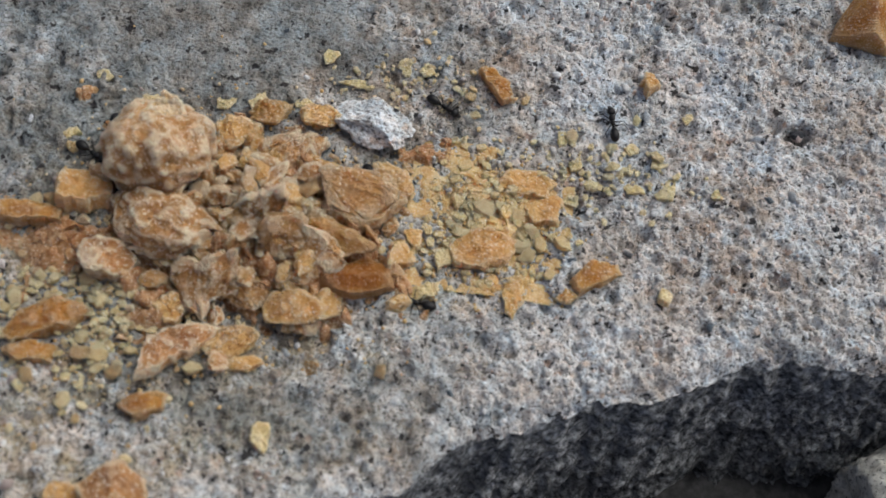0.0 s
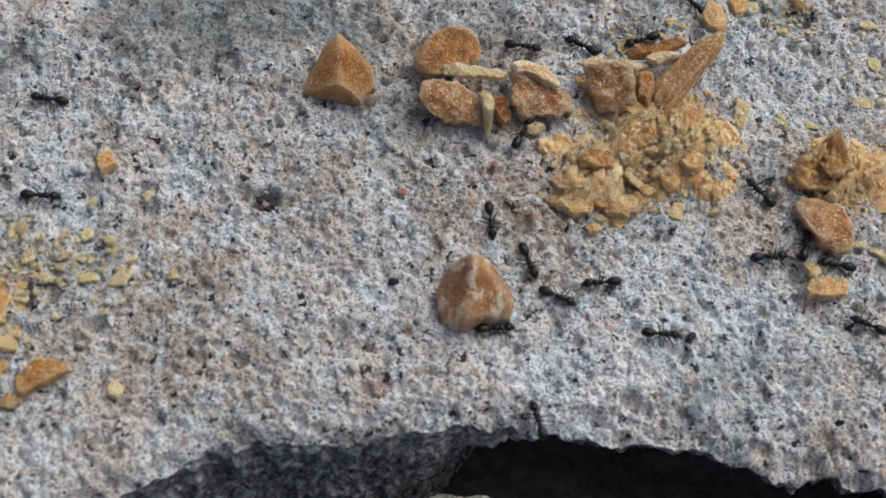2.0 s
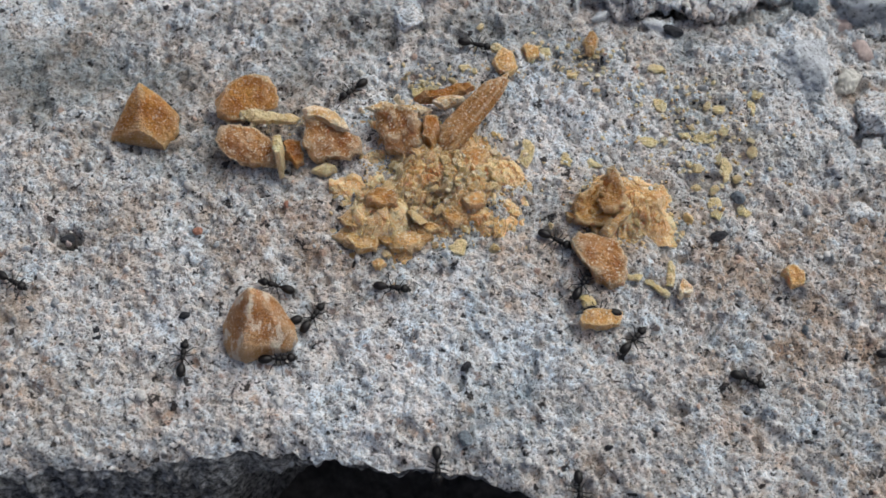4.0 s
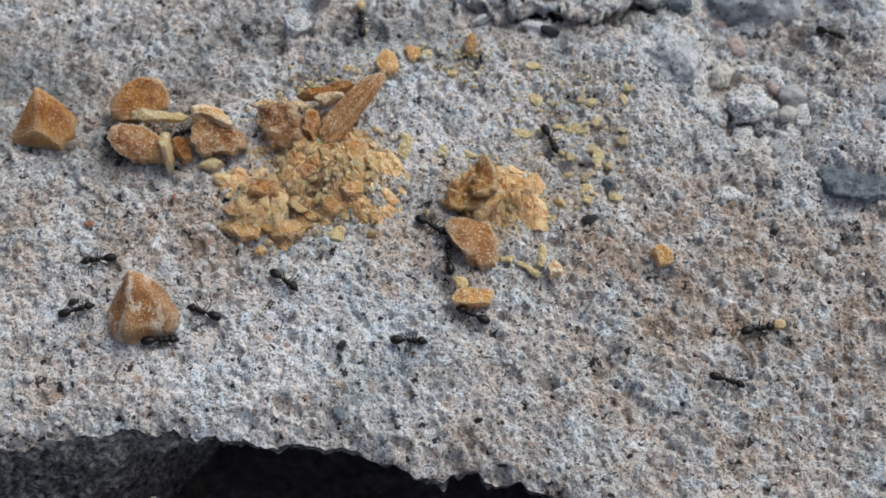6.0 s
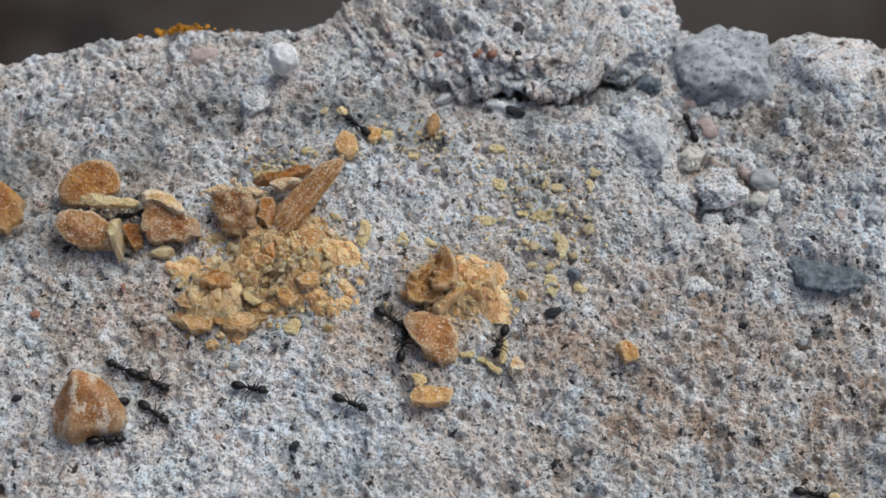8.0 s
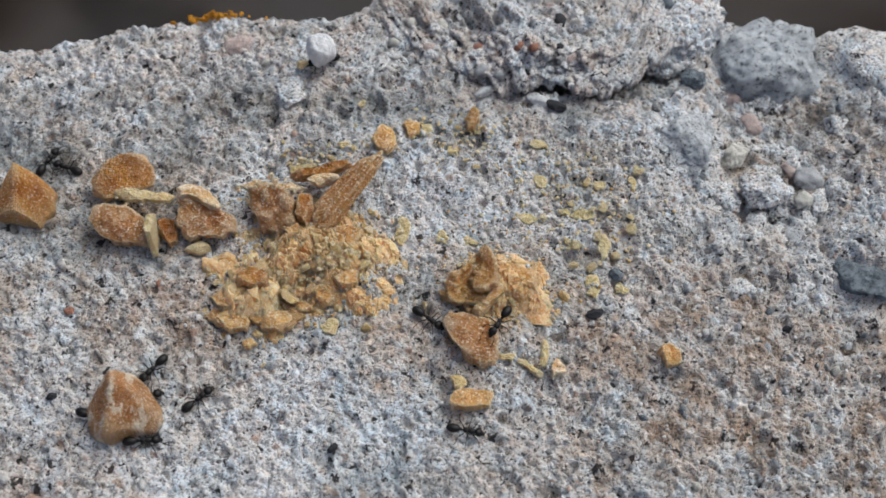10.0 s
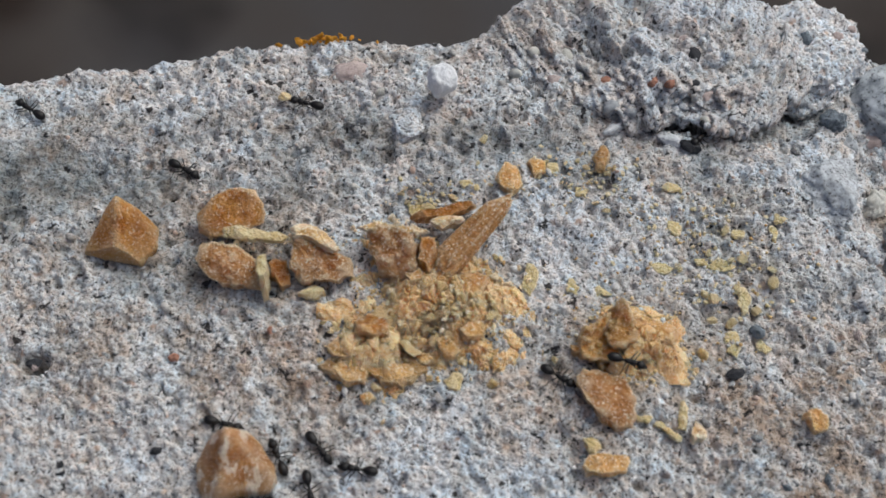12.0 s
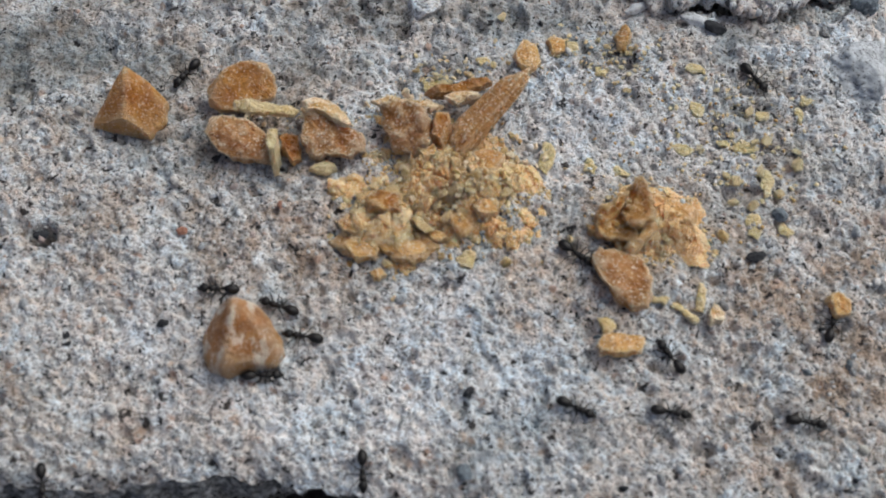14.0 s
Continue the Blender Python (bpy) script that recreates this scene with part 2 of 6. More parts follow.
def bed_material(name, low, mid, high, pale):
    """A fused mass of broken crumbs: each fragment has its own shade of amber, with sugar dust in the cracks."""
    n = Nodes(name)
    tone = n.tree.nodes.new("ShaderNodeAttribute")
    tone.attribute_name = "grain"
    col = n.ramp(tone.outputs["Fac"], (0.0, low), (0.35, mid), (0.75, high), (1.0, pale))
    fine = n.ramp(n.noise(2300, 6, 0.75), (0.38, mid), (0.56, pale))
    col = n.mix(0.55, col, fine)
    zone = n.ramp(n.noise(300, 5, 0.7), (0.4, (0.8, 0.66, 0.5)), (0.54, (1, 1, 1)))
    col = n.mix(0.8, col, zone, "MULTIPLY")
    specks = n.ramp(n.noise(6200, 2, 0.5), (0.59, (0, 0, 0)), (0.64, (0.7, 0.7, 0.7)))
    col = n.mix(specks, col, (0.92, 0.83, 0.68))
    n.set(Base_Color=col, Roughness=0.42, Specular_IOR_Level=0.4, Subsurface_Weight=0.85, Subsurface_Radius=(1.0, 0.8, 0.6), Subsurface_Scale=0.0007)
    return n.bump(n.noise(1800, 6, 0.75), 0.8, 0.0005).mat


def dust_material():
    n = Nodes("candy_dust")
    own = n.tree.nodes.new("ShaderNodeNewGeometry").outputs["Random Per Island"]
    n.set(Base_Color=n.ramp(own, (0.0, (0.46, 0.25, 0.08)), (0.5, (0.62, 0.43, 0.19)), (1.0, (0.74, 0.6, 0.38))), Roughness=0.6, Subsurface_Weight=0.0)
    return n.mat


def ant_material():
    n = Nodes("black_chitin")
    n.set(Base_Color=n.ramp(n.noise(1500, 3, 0.6), (0.3, (0.004, 0.0035, 0.0035)), (0.7, (0.012, 0.009, 0.008))), Roughness=0.4, Specular_IOR_Level=0.35)
    return n.mat


GRAINS, DUST, CHITIN = grains_material(), dust_material(), ant_material()
BED = bed_material("honey_crumb_mass", (0.64, 0.27, 0.07), (0.87, 0.5, 0.19), (0.93, 0.65, 0.33), (0.97, 0.81, 0.56))
# the big heap's bed: caramel, darkened for the shade in its crevices
HEAP_BED = bed_material("shaded_caramel_mass", (0.14, 0.04, 0.009), (0.34, 0.135, 0.035), (0.54, 0.27, 0.1), (0.76, 0.52, 0.32))
SPREAD_BED = bed_material("ochre_crumb_mass", (0.6, 0.3, 0.08), (0.74, 0.44, 0.15), (0.8, 0.53, 0.22), (0.86, 0.7, 0.44))
CRUMB = candy_material("honey_crumb", (0.66, 0.32, 0.09), (0.92, 0.6, 0.27), 0.3, 0.9, crusty=0.2, deepness=0.0012, clear=0.0)


# ---- the ground's form, in centimetres ----
def lattice(ix, iy, seed):
    """A repeatable random number from 0 to 1 for each cell of a grid."""
    m = np.uint64(0xFFFFFFFF)
    i, j = (np.asarray(k).astype(np.int64).astype(np.uint64) & m for k in (ix, iy))
    h = (i * np.uint64(374761393) + j * np.uint64(668265263) + np.uint64(seed * 974711)) & m
    h = ((h ^ (h >> np.uint64(13))) * np.uint64(1274126177)) & m
    h = ((h ^ (h >> np.uint64(16))) * np.uint64(2246822519)) & m
    return ((h ^ (h >> np.uint64(15))) & np.uint64(0xFFFFFF)) / float(0xFFFFFF)


def swell(x, y, size, seed):
    """Smooth random height from -1 to 1 with features of that size."""
    turn = 0.4 + seed * 0.7
    u, v = (x * math.cos(turn) + y * math.sin(turn)) / size, (y * math.cos(turn) - x * math.sin(turn)) / size
    i, j = np.floor(u), np.floor(v)
    a, b = u - i, v - j
    a, b = a * a * (3 - 2 * a), b * b * (3 - 2 * b)
    low = lattice(i, j, seed) * (1 - a) + lattice(i + 1, j, seed) * a
    high = lattice(i, j + 1, seed) * (1 - a) + lattice(i + 1, j + 1, seed) * a
    return 2 * (low * (1 - b) + high * b) - 1


def pebbled(x, y, size, seed):
    """Rounded grains of that size: how near the middle of its grain a point is, and the grain's own random number."""
    turn = 0.9 + seed * 0.37
    u, v = (x * math.cos(turn) + y * math.sin(turn)) / size, (y * math.cos(turn) - x * math.sin(turn)) / size
    i, j = np.floor(u), np.floor(v)
    best, who = np.full(np.shape(u), 9.0), np.zeros(np.shape(u))
    for di in (-1, 0, 1):
        for dj in (-1, 0, 1):
            p, q = i + di, j + dj
            d = (u - p - 0.15 - 0.7 * lattice(p, q, seed)) ** 2 + (v - q - 0.15 - 0.7 * lattice(p, q, seed + 1)) ** 2
            near = d < best
            best, who = np.where(near, d, best), np.where(near, lattice(p, q, seed + 2), who)
    return np.clip(1 - best * 1.6, 0, 1), who


def shattered(x, y, size, seed):
    """Fused angular fragments of that size: the height of each one's tilted face, and its own random number."""
    turn = 0.5 + seed * 0.61
    u, v = (x * math.cos(turn) + y * math.sin(turn)) / size, (y * math.cos(turn) - x * math.sin(turn)) / size
    i, j = np.floor(u), np.floor(v)
    best, height, who = np.full(np.shape(u), 9.0), np.zeros(np.shape(u)), np.zeros(np.shape(u))
    for di in (-1, 0, 1):
        for dj in (-1, 0, 1):
            p, q = i + di, j + dj
            a, b = u - p - lattice(p, q, seed), v - q - lattice(p, q, seed + 1)
            d = np.abs(a + 0.4 * b) + np.abs(b - 0.3 * a)
            h = lattice(p, q, seed + 2) + 1.6 * (lattice(p, q, seed + 3) - 0.5) * a + 1.6 * (lattice(p, q, seed + 4) - 0.5) * b
            near = d < best
            best, height, who = np.where(near, d, best), np.where(near, h, height), np.where(near, lattice(p, q, seed + 5), who)
    return height, who


FRONT_X = [-13.5, -11, -9.6, -8.2, -7.34, -6.9, -6.5, -6.1, -5.5, -5.0, -4.5, -4.0, -3.6, -3.1, -2.6, -2.1, -1.6, -1.1, -0.6, -0.1, 0.15, 0.45, 0.95, 1.4, 1.8, 2.4, 3.4, 5.0, 8.0]
FRONT_Y = [-7.2, -6.2, -5.5, -4.6, -4.0, -3.6, -3.4, -3.2, -2.97, -2.8, -2.5, -2.38, -2.42, -2.3, -2.2, -2.16, -2.22, -2.23, -2.24, -2.27, -2.38, -2.54, -2.47, -2.52, -2.66, -2.95, -3.4, -3.9, -4.4]
BACK_X = [-13.5, -8, -5.4, -4.3, -3.5, -2.6, -1.8, -0.9, -0.3, 0.5, 1.5, 2.5, 3.3, 4.2, 5.0, 8.0]
BACK_Y = [2.0, 2.3, 2.56, 2.8, 3.0, 3.18, 3.28, 3.36, 3.42, 3.75, 3.9, 3.8, 3.65, 3.5, 3.45, 3.2]


CRACK_X, CRACK_Y = [0.6, 0.8, 1.4, 1.9, 2.3, 2.9, 3.3], [2.85, 2.7, 2.56, 2.5, 2.43, 2.5, 2.85]


def front(x):
    return np.interp(x, FRONT_X, FRONT_Y) + 0.05 * swell(x, 0 * x, 0.21, 5) + 0.03 * swell(x, 0 * x, 0.08, 6)


def back(x):
    return np.interp(x, BACK_X, BACK_Y) + 0.05 * swell(x, 0 * x, 0.3, 7) + 0.03 * swell(x, 0 * x, 0.1, 8)


def bell(x, y, cx, cy, rx, ry):
    return np.exp(-(((x - cx) / rx) ** 2 + ((y - cy) / ry) ** 2))


def floor_height(x, y):
    """The slab's top without its grain."""
    x, y = np.asarray(x, float), np.asarray(y, float)
    p, q = np.clip(x, -10.5, 4.6), np.clip(y, -3.4, 3.0)
    z = 0.0681 - 0.0449 * p + 0.1758 * q - 0.0084 * p * p + 0.0077 * p * q - 0.0159 * q * q - 0.0005 * p**3 - 0.0046 * q**3
    z = z + 0.1 * bell(x, y, -0.9, 2.9, 1.6, 0.6)
    z = z - 0.16 * bell(x, y, 3.95, 1.75, 0.55, 1.0) + 0.12 * bell(x, y, 2.9, 1.7, 0.45, 0.8)
    z = z - 0.1 * bell(x, y, -3.9, 1.5, 0.9, 0.35) - 0.08 * bell(x, y, -7.0, 0.6, 1.2, 0.3)
    z = z + 0.32 * bell(x, y, 5.5, 2.3, 0.7, 1.1) + 0.2 * bell(x, y, 4.85, 0.8, 0.7, 0.4)
    return z + 0.045 * swell(x, y, 0.9, 11)


def surface(x, y):
    """The slab's top with its grain, and the tone of each grain."""
    z = floor_height(x, y)
    smooth = np.clip(bell(x, y, -9.4, 0.05, 1.3, 0.55) * 1.6 + bell(x, y, -4.6, 1.9, 0.9, 0.5) * 0.6, 0, 0.85)
    coarse = 0.6 + 0.4 * np.clip(swell(x, y, 1.3, 21) + bell(x, y, 4.2, 1.5, 1.6, 2.0) + bell(x, y, -3.5, 1.7, 2.6, 0.8) + bell(x, y, -1.0, 2.8, 2.0, 0.6), 0, 1.3)
    powder = bell(x, y, -0.6, -1.5, 1.6, 0.7) + 0.8 * bell(x, y, -3.4, -0.9, 1.0, 0.5) + 0.5 * bell(x, y, -5.0, -1.9, 1.4, 0.5)
    patchy = np.clip(0.62 + 0.55 * swell(x, y, 0.45, 23) + 0.35 * swell(x, y, 0.17, 24) - 0.5 * powder, 0.2, 1.25)
    coarse = coarse * patchy
    a, who_a = pebbled(x + 0.02 * swell(x, y, 0.05, 25), y + 0.02 * swell(x, y, 0.05, 26), 0.062, 31)
    a = a * patchy
    b, who_b = pebbled(x + 0.3 * a * 0.1, y, 0.13, 41)
    c, who_c = pebbled(x, y, 0.34, 51)
    z = z + (1 - smooth) * (0.042 * a * (0.25 + who_a) + 0.062 * coarse * b * np.clip(who_b - 0.3, 0, 1) + 0.1 * coarse * c * np.clip(who_c - 0.55, 0, 1) * 2)
    z = z + 0.03 * swell(x, y, 0.24, 61) + 0.022 * swell(x, y, 0.1, 62) * (1 - smooth) + 0.028 * swell(x, y, 0.05, 63) * (1 - smooth)
    for size, deep, share, seed in ((0.21, 0.26, 0.94, 71), (0.11, 0.2, 0.9, 75)):
        near, who = pebbled(x + 0.03 * swell(x, y, 0.07, 73), y + 0.03 * swell(x, y, 0.07, 74), size, seed)
        z = z - deep * np.clip(near - 0.6, 0, 1) * (who > share) * (1 - smooth)
    z = z - 0.9 * bell(x, y, -4.09, -0.25, 0.085, 0.06) - 0.12 * bell(x, y, -2.9, -1.85, 0.1, 0.07)
    past = y - np.interp(x, CRACK_X, CRACK_Y)
    z = z - 0.3 * np.clip((past + 0.05) / 0.12, 0, 1) * np.clip((0.9 - past) * 3, 0, 1) * np.clip((x - 0.6) * 2, 0, 1) * np.clip((3.3 - x) * 3, 0, 1)
    z = z - 0.14 * bell(x, y, 3.62, 1.75, 0.16, 0.4) - 0.12 * bell(x, y, 3.95, 1.26, 0.35, 0.09)
    edge = np.clip((y - np.interp(x, FRONT_X, FRONT_Y)) / 0.3, 0, 1)
    z = z - 0.16 * (1 - edge) ** 2
    rim = np.clip((back(x) - y) / 0.25, 0, 1)
    z = z - 0.05 * (1 - rim) ** 2
    tone = np.where(b * who_b > 0.45, who_b, who_a)
    tone = np.where(c * (who_c > 0.8) > 0.25, who_c * 0.5 + 0.3 * lattice(np.floor(x / 0.34), np.floor(y / 0.34), 9), tone)
    return z, np.clip(tone * (1 - smooth) + 0.32 * smooth, 0, 1)


def skim_shaded(x, y):
    """Where smooth grey paste covers the grain, and where shade is painted behind the brittle pieces, from 0 to 1."""
    # (-3.0, 1.75) paints shade behind the brittle; (-2.8, 0.85) darkens between the pieces
    d = 1.5 * bell(x, y, -9.6, 0.15, 1.6, 0.6) + 0.5 * bell(x, y, -4.6, 1.7, 0.9, 0.4) + 0.6 * bell(x, y, -10.9, -1.2, 0.7, 0.5) + 0.5 * bell(x, y, 4.3, 2.6, 0.8, 0.5) + 0.35 * bell(x, y, 0.3, -1.7, 0.6, 0.5) + 0.6 * bell(x, y, -3.0, 1.75, 2.0, 0.55) + 0.45 * bell(x, y, -2.8, 0.85, 1.2, 0.4) + 0.5 * bell(x, y, -5.0, 1.3, 1.8, 0.6) + 0.45 * bell(x, y, -8.2, -3.4, 1.6, 0.6) + 0.6 * bell(x, y, 0.2, 2.15, 1.8, 0.4) + 0.72 * bell(x, y, -9.8, -1.2, 3.0, 2.4)
    return np.clip(d + 0.5 * swell(x, y, 0.35, 16) * (d > 0.15) - 0.2 + 0.25 * swell(x, y, 0.12, 17) * (d > 0.15), 0, 0.85)


def soiled(x, y):
    """Where brown dirt has settled on the slab, and where it is darker between the brittle pieces, from 0 to 1."""
    d = 0.6 * bell(x, y, -8.0, -3.2, 1.6, 0.7) + 0.6 * bell(x, y, -2.8, 0.9, 1.3, 0.5) + 1.25 * bell(x, y, 4.2, -0.8, 2.0, 1.1) + 0.6 * bell(x, y, -4.6, -1.1, 1.3, 0.9) + 0.5 * bell(x, y, -1.6, 0.1, 2.2, 0.4) + 0.5 * bell(x, y, -5.0, -1.5, 0.5, 0.4)
    d = d + 0.45 * bell(x, y, -7.6, 0.2, 1.4, 0.5) + 1.0 * bell(x, y, 4.4, 2.0, 0.8, 0.6) + 0.4 * bell(x, y, 0.3, -0.6, 0.5, 0.5) + 0.7 * bell(x, y, -9.3, 0.2, 2.2, 1.6) + 0.4 + 0.35 * swell(x, y, 1.7, 18) - 0.55 * bell(x, y, -0.9, -1.6, 1.9, 0.8) - 0.4 * bell(x, y, 3.0, 1.6, 0.7, 0.7)
    return np.clip(d * (0.85 + 0.5 * swell(x, y, 0.5, 15)), 0, 1)


def limed(x, y):
    """Where a bluish-white bloom of lime powder lies on the slab, from 0 to 1."""
    d = 0.75 * bell(x, y, -0.4, -1.6, 1.3, 0.6) + 0.6 * bell(x, y, 0.3, -1.5, 0.5, 0.5) + 0.5 * bell(x, y, -2.9, -0.7, 0.8, 0.35) + 0.5 * bell(x, y, 3.0, 1.9, 0.4, 0.6) + 0.6 * bell(x, y, 5.2, 1.6, 0.9, 1.2) + 0.9 * bell(x, y, 4.9, 0.7, 0.6, 0.35)
    d = d + 0.5 * bell(x, y, -7.0, -3.2, 1.2, 0.5) + 0.5 * bell(x, y, -10.6, -0.4, 0.6, 0.4)
    return np.clip(d * (0.75 + 0.6 * swell(x, y, 0.4, 27)), 0, 0.85)


def sweetened(x, y):
    """Where a film of candy dust clings to the slab, from 0 to 1."""
    d = 1.35 * bell(x, y, -9.6, -2.4, 2.1, 1.7) + 0.7 * bell(x, y, -9.9, -3.6, 1.5, 1.0) + 0.9 * bell(x, y, -6.9, -1.3, 0.9, 0.9) + 0.8 * bell(x, y, -0.5, 0.45, 0.7, 0.5) + 0.7 * bell(x, y, 1.3, 0.3, 0.6, 0.4) + 0.45 * bell(x, y, 2.3, 1.3, 0.7, 0.6)
    return np.clip(d * (0.7 + 0.6 * swell(x, y, 0.3, 19)), 0, 0.9)


def ground(x, y):
    return float(floor_height(x, y)) + 0.02


def sheet(name, xs, ys, zs, material, tone=None, flip=False, dirt=None, skim_shade=None, film=None, lime=None):
    """A mesh from a grid of places in centimetres."""
    rows, cols = xs.shape
    verts = np.stack([xs, ys, zs], -1).reshape(-1, 3) * CM
    k = np.arange(rows * cols).reshape(rows, cols)
    quads = np.stack([k[:-1, :-1], k[:-1, 1:], k[1:, 1:], k[1:, :-1]], -1).reshape(-1, 4)
    if flip:
        quads = quads[:, ::-1]
    me = bpy.data.meshes.new(name)
    me.vertices.add(len(verts)), me.loops.add(quads.size), me.polygons.add(len(quads))
    me.vertices.foreach_set("co", verts.ravel())
    me.loops.foreach_set("vertex_index", np.ascontiguousarray(quads).ravel())
    me.polygons.foreach_set("loop_start", np.arange(0, quads.size, 4))
    me.polygons.foreach_set("use_smooth", np.ones(len(quads), bool))
    if tone is not None:
        me.attributes.new("grain", "FLOAT", "POINT").data.foreach_set("value", tone.ravel().astype(np.float32))
    if dirt is not None:
        me.attributes.new("dirt", "FLOAT", "POINT").data.foreach_set("value", dirt.ravel().astype(np.float32))
    if skim_shade is not None:
        me.attributes.new("skim_shade", "FLOAT", "POINT").data.foreach_set("value", skim_shade.ravel().astype(np.float32))
    if film is not None:
        me.attributes.new("film", "FLOAT", "POINT").data.foreach_set("value", film.ravel().astype(np.float32))
    if lime is not None:
        me.attributes.new("lime", "FLOAT", "POINT").data.foreach_set("value", lime.ravel().astype(np.float32))
    me.update(calc_edges=True)
    me.validate()
    me.materials.append(material)
    return tagged(new(name, me), kind="structure")


def build_slab():
    x = np.linspace(-13.2, 7.6, 1300)
    v = np.linspace(0, 1, 390)[:, None]
    ys = front(x)[None] * (1 - v) + back(x)[None] * v
    xs = np.broadcast_to(x[None], ys.shape)
    zs, tone = surface(xs, ys)
    slab = sheet("floor", xs, ys, zs, CONCRETE, tone, dirt=soiled(xs, ys), skim_shade=skim_shaded(xs, ys), film=sweetened(xs, ys), lime=limed(xs, ys))
    tagged(slab, "weathered grey concrete slab with a rough sandy top", "concrete slab")
    # the broken front face, which draws back into a hollow further on
    steps = np.array([[0, 0, 0, 0], [-0.03, -0.1, 0.02, -0.1], [-0.06, -0.3, 0.08, -0.22], [-0.12, -0.6, 0.3, -0.4], [-0.2, -1.0, 0.7, -0.7], [-0.3, -1.5, 1.1, -1.3], [-0.45, -2.6, 1.4, -2.6]])
    fine = np.array([np.interp(np.linspace(0, 6, 110), np.arange(7), c) for c in steps.T])
    deep = np.clip((x + 2.9) / 1.7, 0, 1)
    deep = deep * deep * (3 - 2 * deep)
    fy = ys[0][None] + fine[0][:, None] * (1 - deep) + fine[2][:, None] * deep
    fz = zs[0][None] + fine[1][:, None] * (1 - deep) + fine[3][:, None] * deep
    fx = np.broadcast_to(x[None], fy.shape)
    grow = np.linspace(0, 1, 110)[:, None] ** 0.5
    rough = 0.07 * swell(fx, fz * 1.3, 0.33, 81) + 0.06 * swell(fx, fz, 0.12, 82) + 0.06 * swell(fx, fz, 0.06, 83)
    sheet("wall_front", fx, fy + rough * grow, fz, DAMP_SHADE, flip=True)
    # the back face
    drop = np.linspace(0, 1, 40)[:, None]
    by = ys[-1][None] + 0.25 * drop + 0.1 * swell(xs[:40], drop * 4 + 0 * x, 0.4, 84) * drop
    bz = zs[-1][None] - 5.0 * drop
    sheet("wall_back", np.broadcast_to(x[None], by.shape), by, bz, LUMP)


def build_surroundings():
    x = np.linspace(-14, 8, 180)[None]
    v = np.linspace(0, 1, 90)[:, None]
    ys = (front(x) - 2.4) * (1 - v) + (front(x) + 1.8) * v
    xs = np.broadcast_to(x, ys.shape)
    zs = -2.5 + 0.15 * swell(xs, ys, 0.8, 91) + 0.06 * swell(xs, ys, 0.2, 92)
    # the hollow's shade is put into this floor's dark colour
    tagged(sheet("hollow_floor", xs, ys, zs, SHADE_SOIL), "soil in the hollow under the slab, coloured dark for the shade", "soil")
    # an unseen block, added to close the hollow in front and darken it
    v = np.linspace(0, 1, 60)[:, None]
    fall = np.clip(v * 3, 0, 1)
    ys = front(x) - 1.8 - 0.2 * fall - np.clip(v - 0.34, 0, 1) * 9
    zs = np.where(v < 0.34, -2.7 + 2.3 * fall, -0.4) + 0.08 * swell(np.broadcast_to(x, ys.shape), ys, 0.6, 93)
    tagged(sheet("wall_gap", np.broadcast_to(x, ys.shape), ys, zs, DAMP_SHADE, flip=True), "added concrete block out of view, shading the hollow", "concrete block")
    bm = bmesh.new()
    bmesh.ops.create_grid(bm, x_segments=40, y_segments=40, size=300)
    me = bpy.data.meshes.new("ground")
    bm.to_mesh(me), bm.free()
    me.materials.append(YARD)
    yard = new("ground", me)
    yard.location = (0, 0, -0.28)
    tagged(yard, "dark brown yard ground far below the slab", "ground", kind="structure")


build_slab()
build_surroundings()


# ---- helpers for things ----
def part(name, bm, material, parent=None, label="", smooth=False, crease=0):
    """Links a bmesh as one mesh object, under a thing or by itself."""
    me = bpy.data.meshes.new(name)
    for face in bm.faces:
        face.smooth = smooth or crease > 0
    if crease:
        for edge in bm.edges:
            edge.smooth = len(edge.link_faces) == 2 and edge.calc_face_angle(0.0) < radians(crease)
    bm.to_mesh(me), bm.free()
    me.materials.append(material)
    ob = new(name, me)
    if parent:
        ob.parent = parent
    return tagged(ob, label)


def lump(size, seed, sub=3, cuts=8, rough=0.05, keep=(0.55, 0.9), fine=0.03, scale=2.0, taper=0.0):
    """An irregular broken piece: a ball cut flat by chance planes and roughened. size: its width, depth and height in cm."""
    rng = random.Random(seed)
    bm = bmesh.new()
    bmesh.ops.create_icosphere(bm, subdivisions=sub, radius=1)
    planes = []
    for _ in range(cuts):
        n = Vector((rng.gauss(0, 1), rng.gauss(0, 1), rng.gauss(0, 0.8))).normalized()
        planes.append((n, rng.uniform(*keep)))
    off = Vector((seed * 1.7, seed * 0.9, seed * 2.3))
    for v in bm.verts:
        for n, d in planes:
            over = v.co.dot(n) - d
            if over > 0:
                v.co -= n * over
        v.co += v.co.normalized() * (rough * noise.noise(v.co * scale + off) * 2 + fine * noise.noise(v.co * 6 + off) * 2)
        v.co.z = max(v.co.z, -0.8)
        if taper:
            k = 1 - taper * (v.co.z + 0.8) / 1.8
            v.co.x *= k
            v.co.y *= k
    lo = Vector([min(v.co[i] for v in bm.verts) for i in range(3)])
    hi = Vector([max(v.co[i] for v in bm.verts) for i in range(3)])
    for v in bm.verts:
        for i in range(3):
            v.co[i] = ((v.co[i] - lo[i]) / (hi[i] - lo[i]) - (0.5 if i < 2 else 0)) * size[i] * CM
    return bm


REST_X, REST_Y = np.meshgrid(np.arange(-14.0, 8.0, 0.06), np.arange(-7.5, 4.5, 0.06))
REST_Z = surface(REST_X, REST_Y)[0]


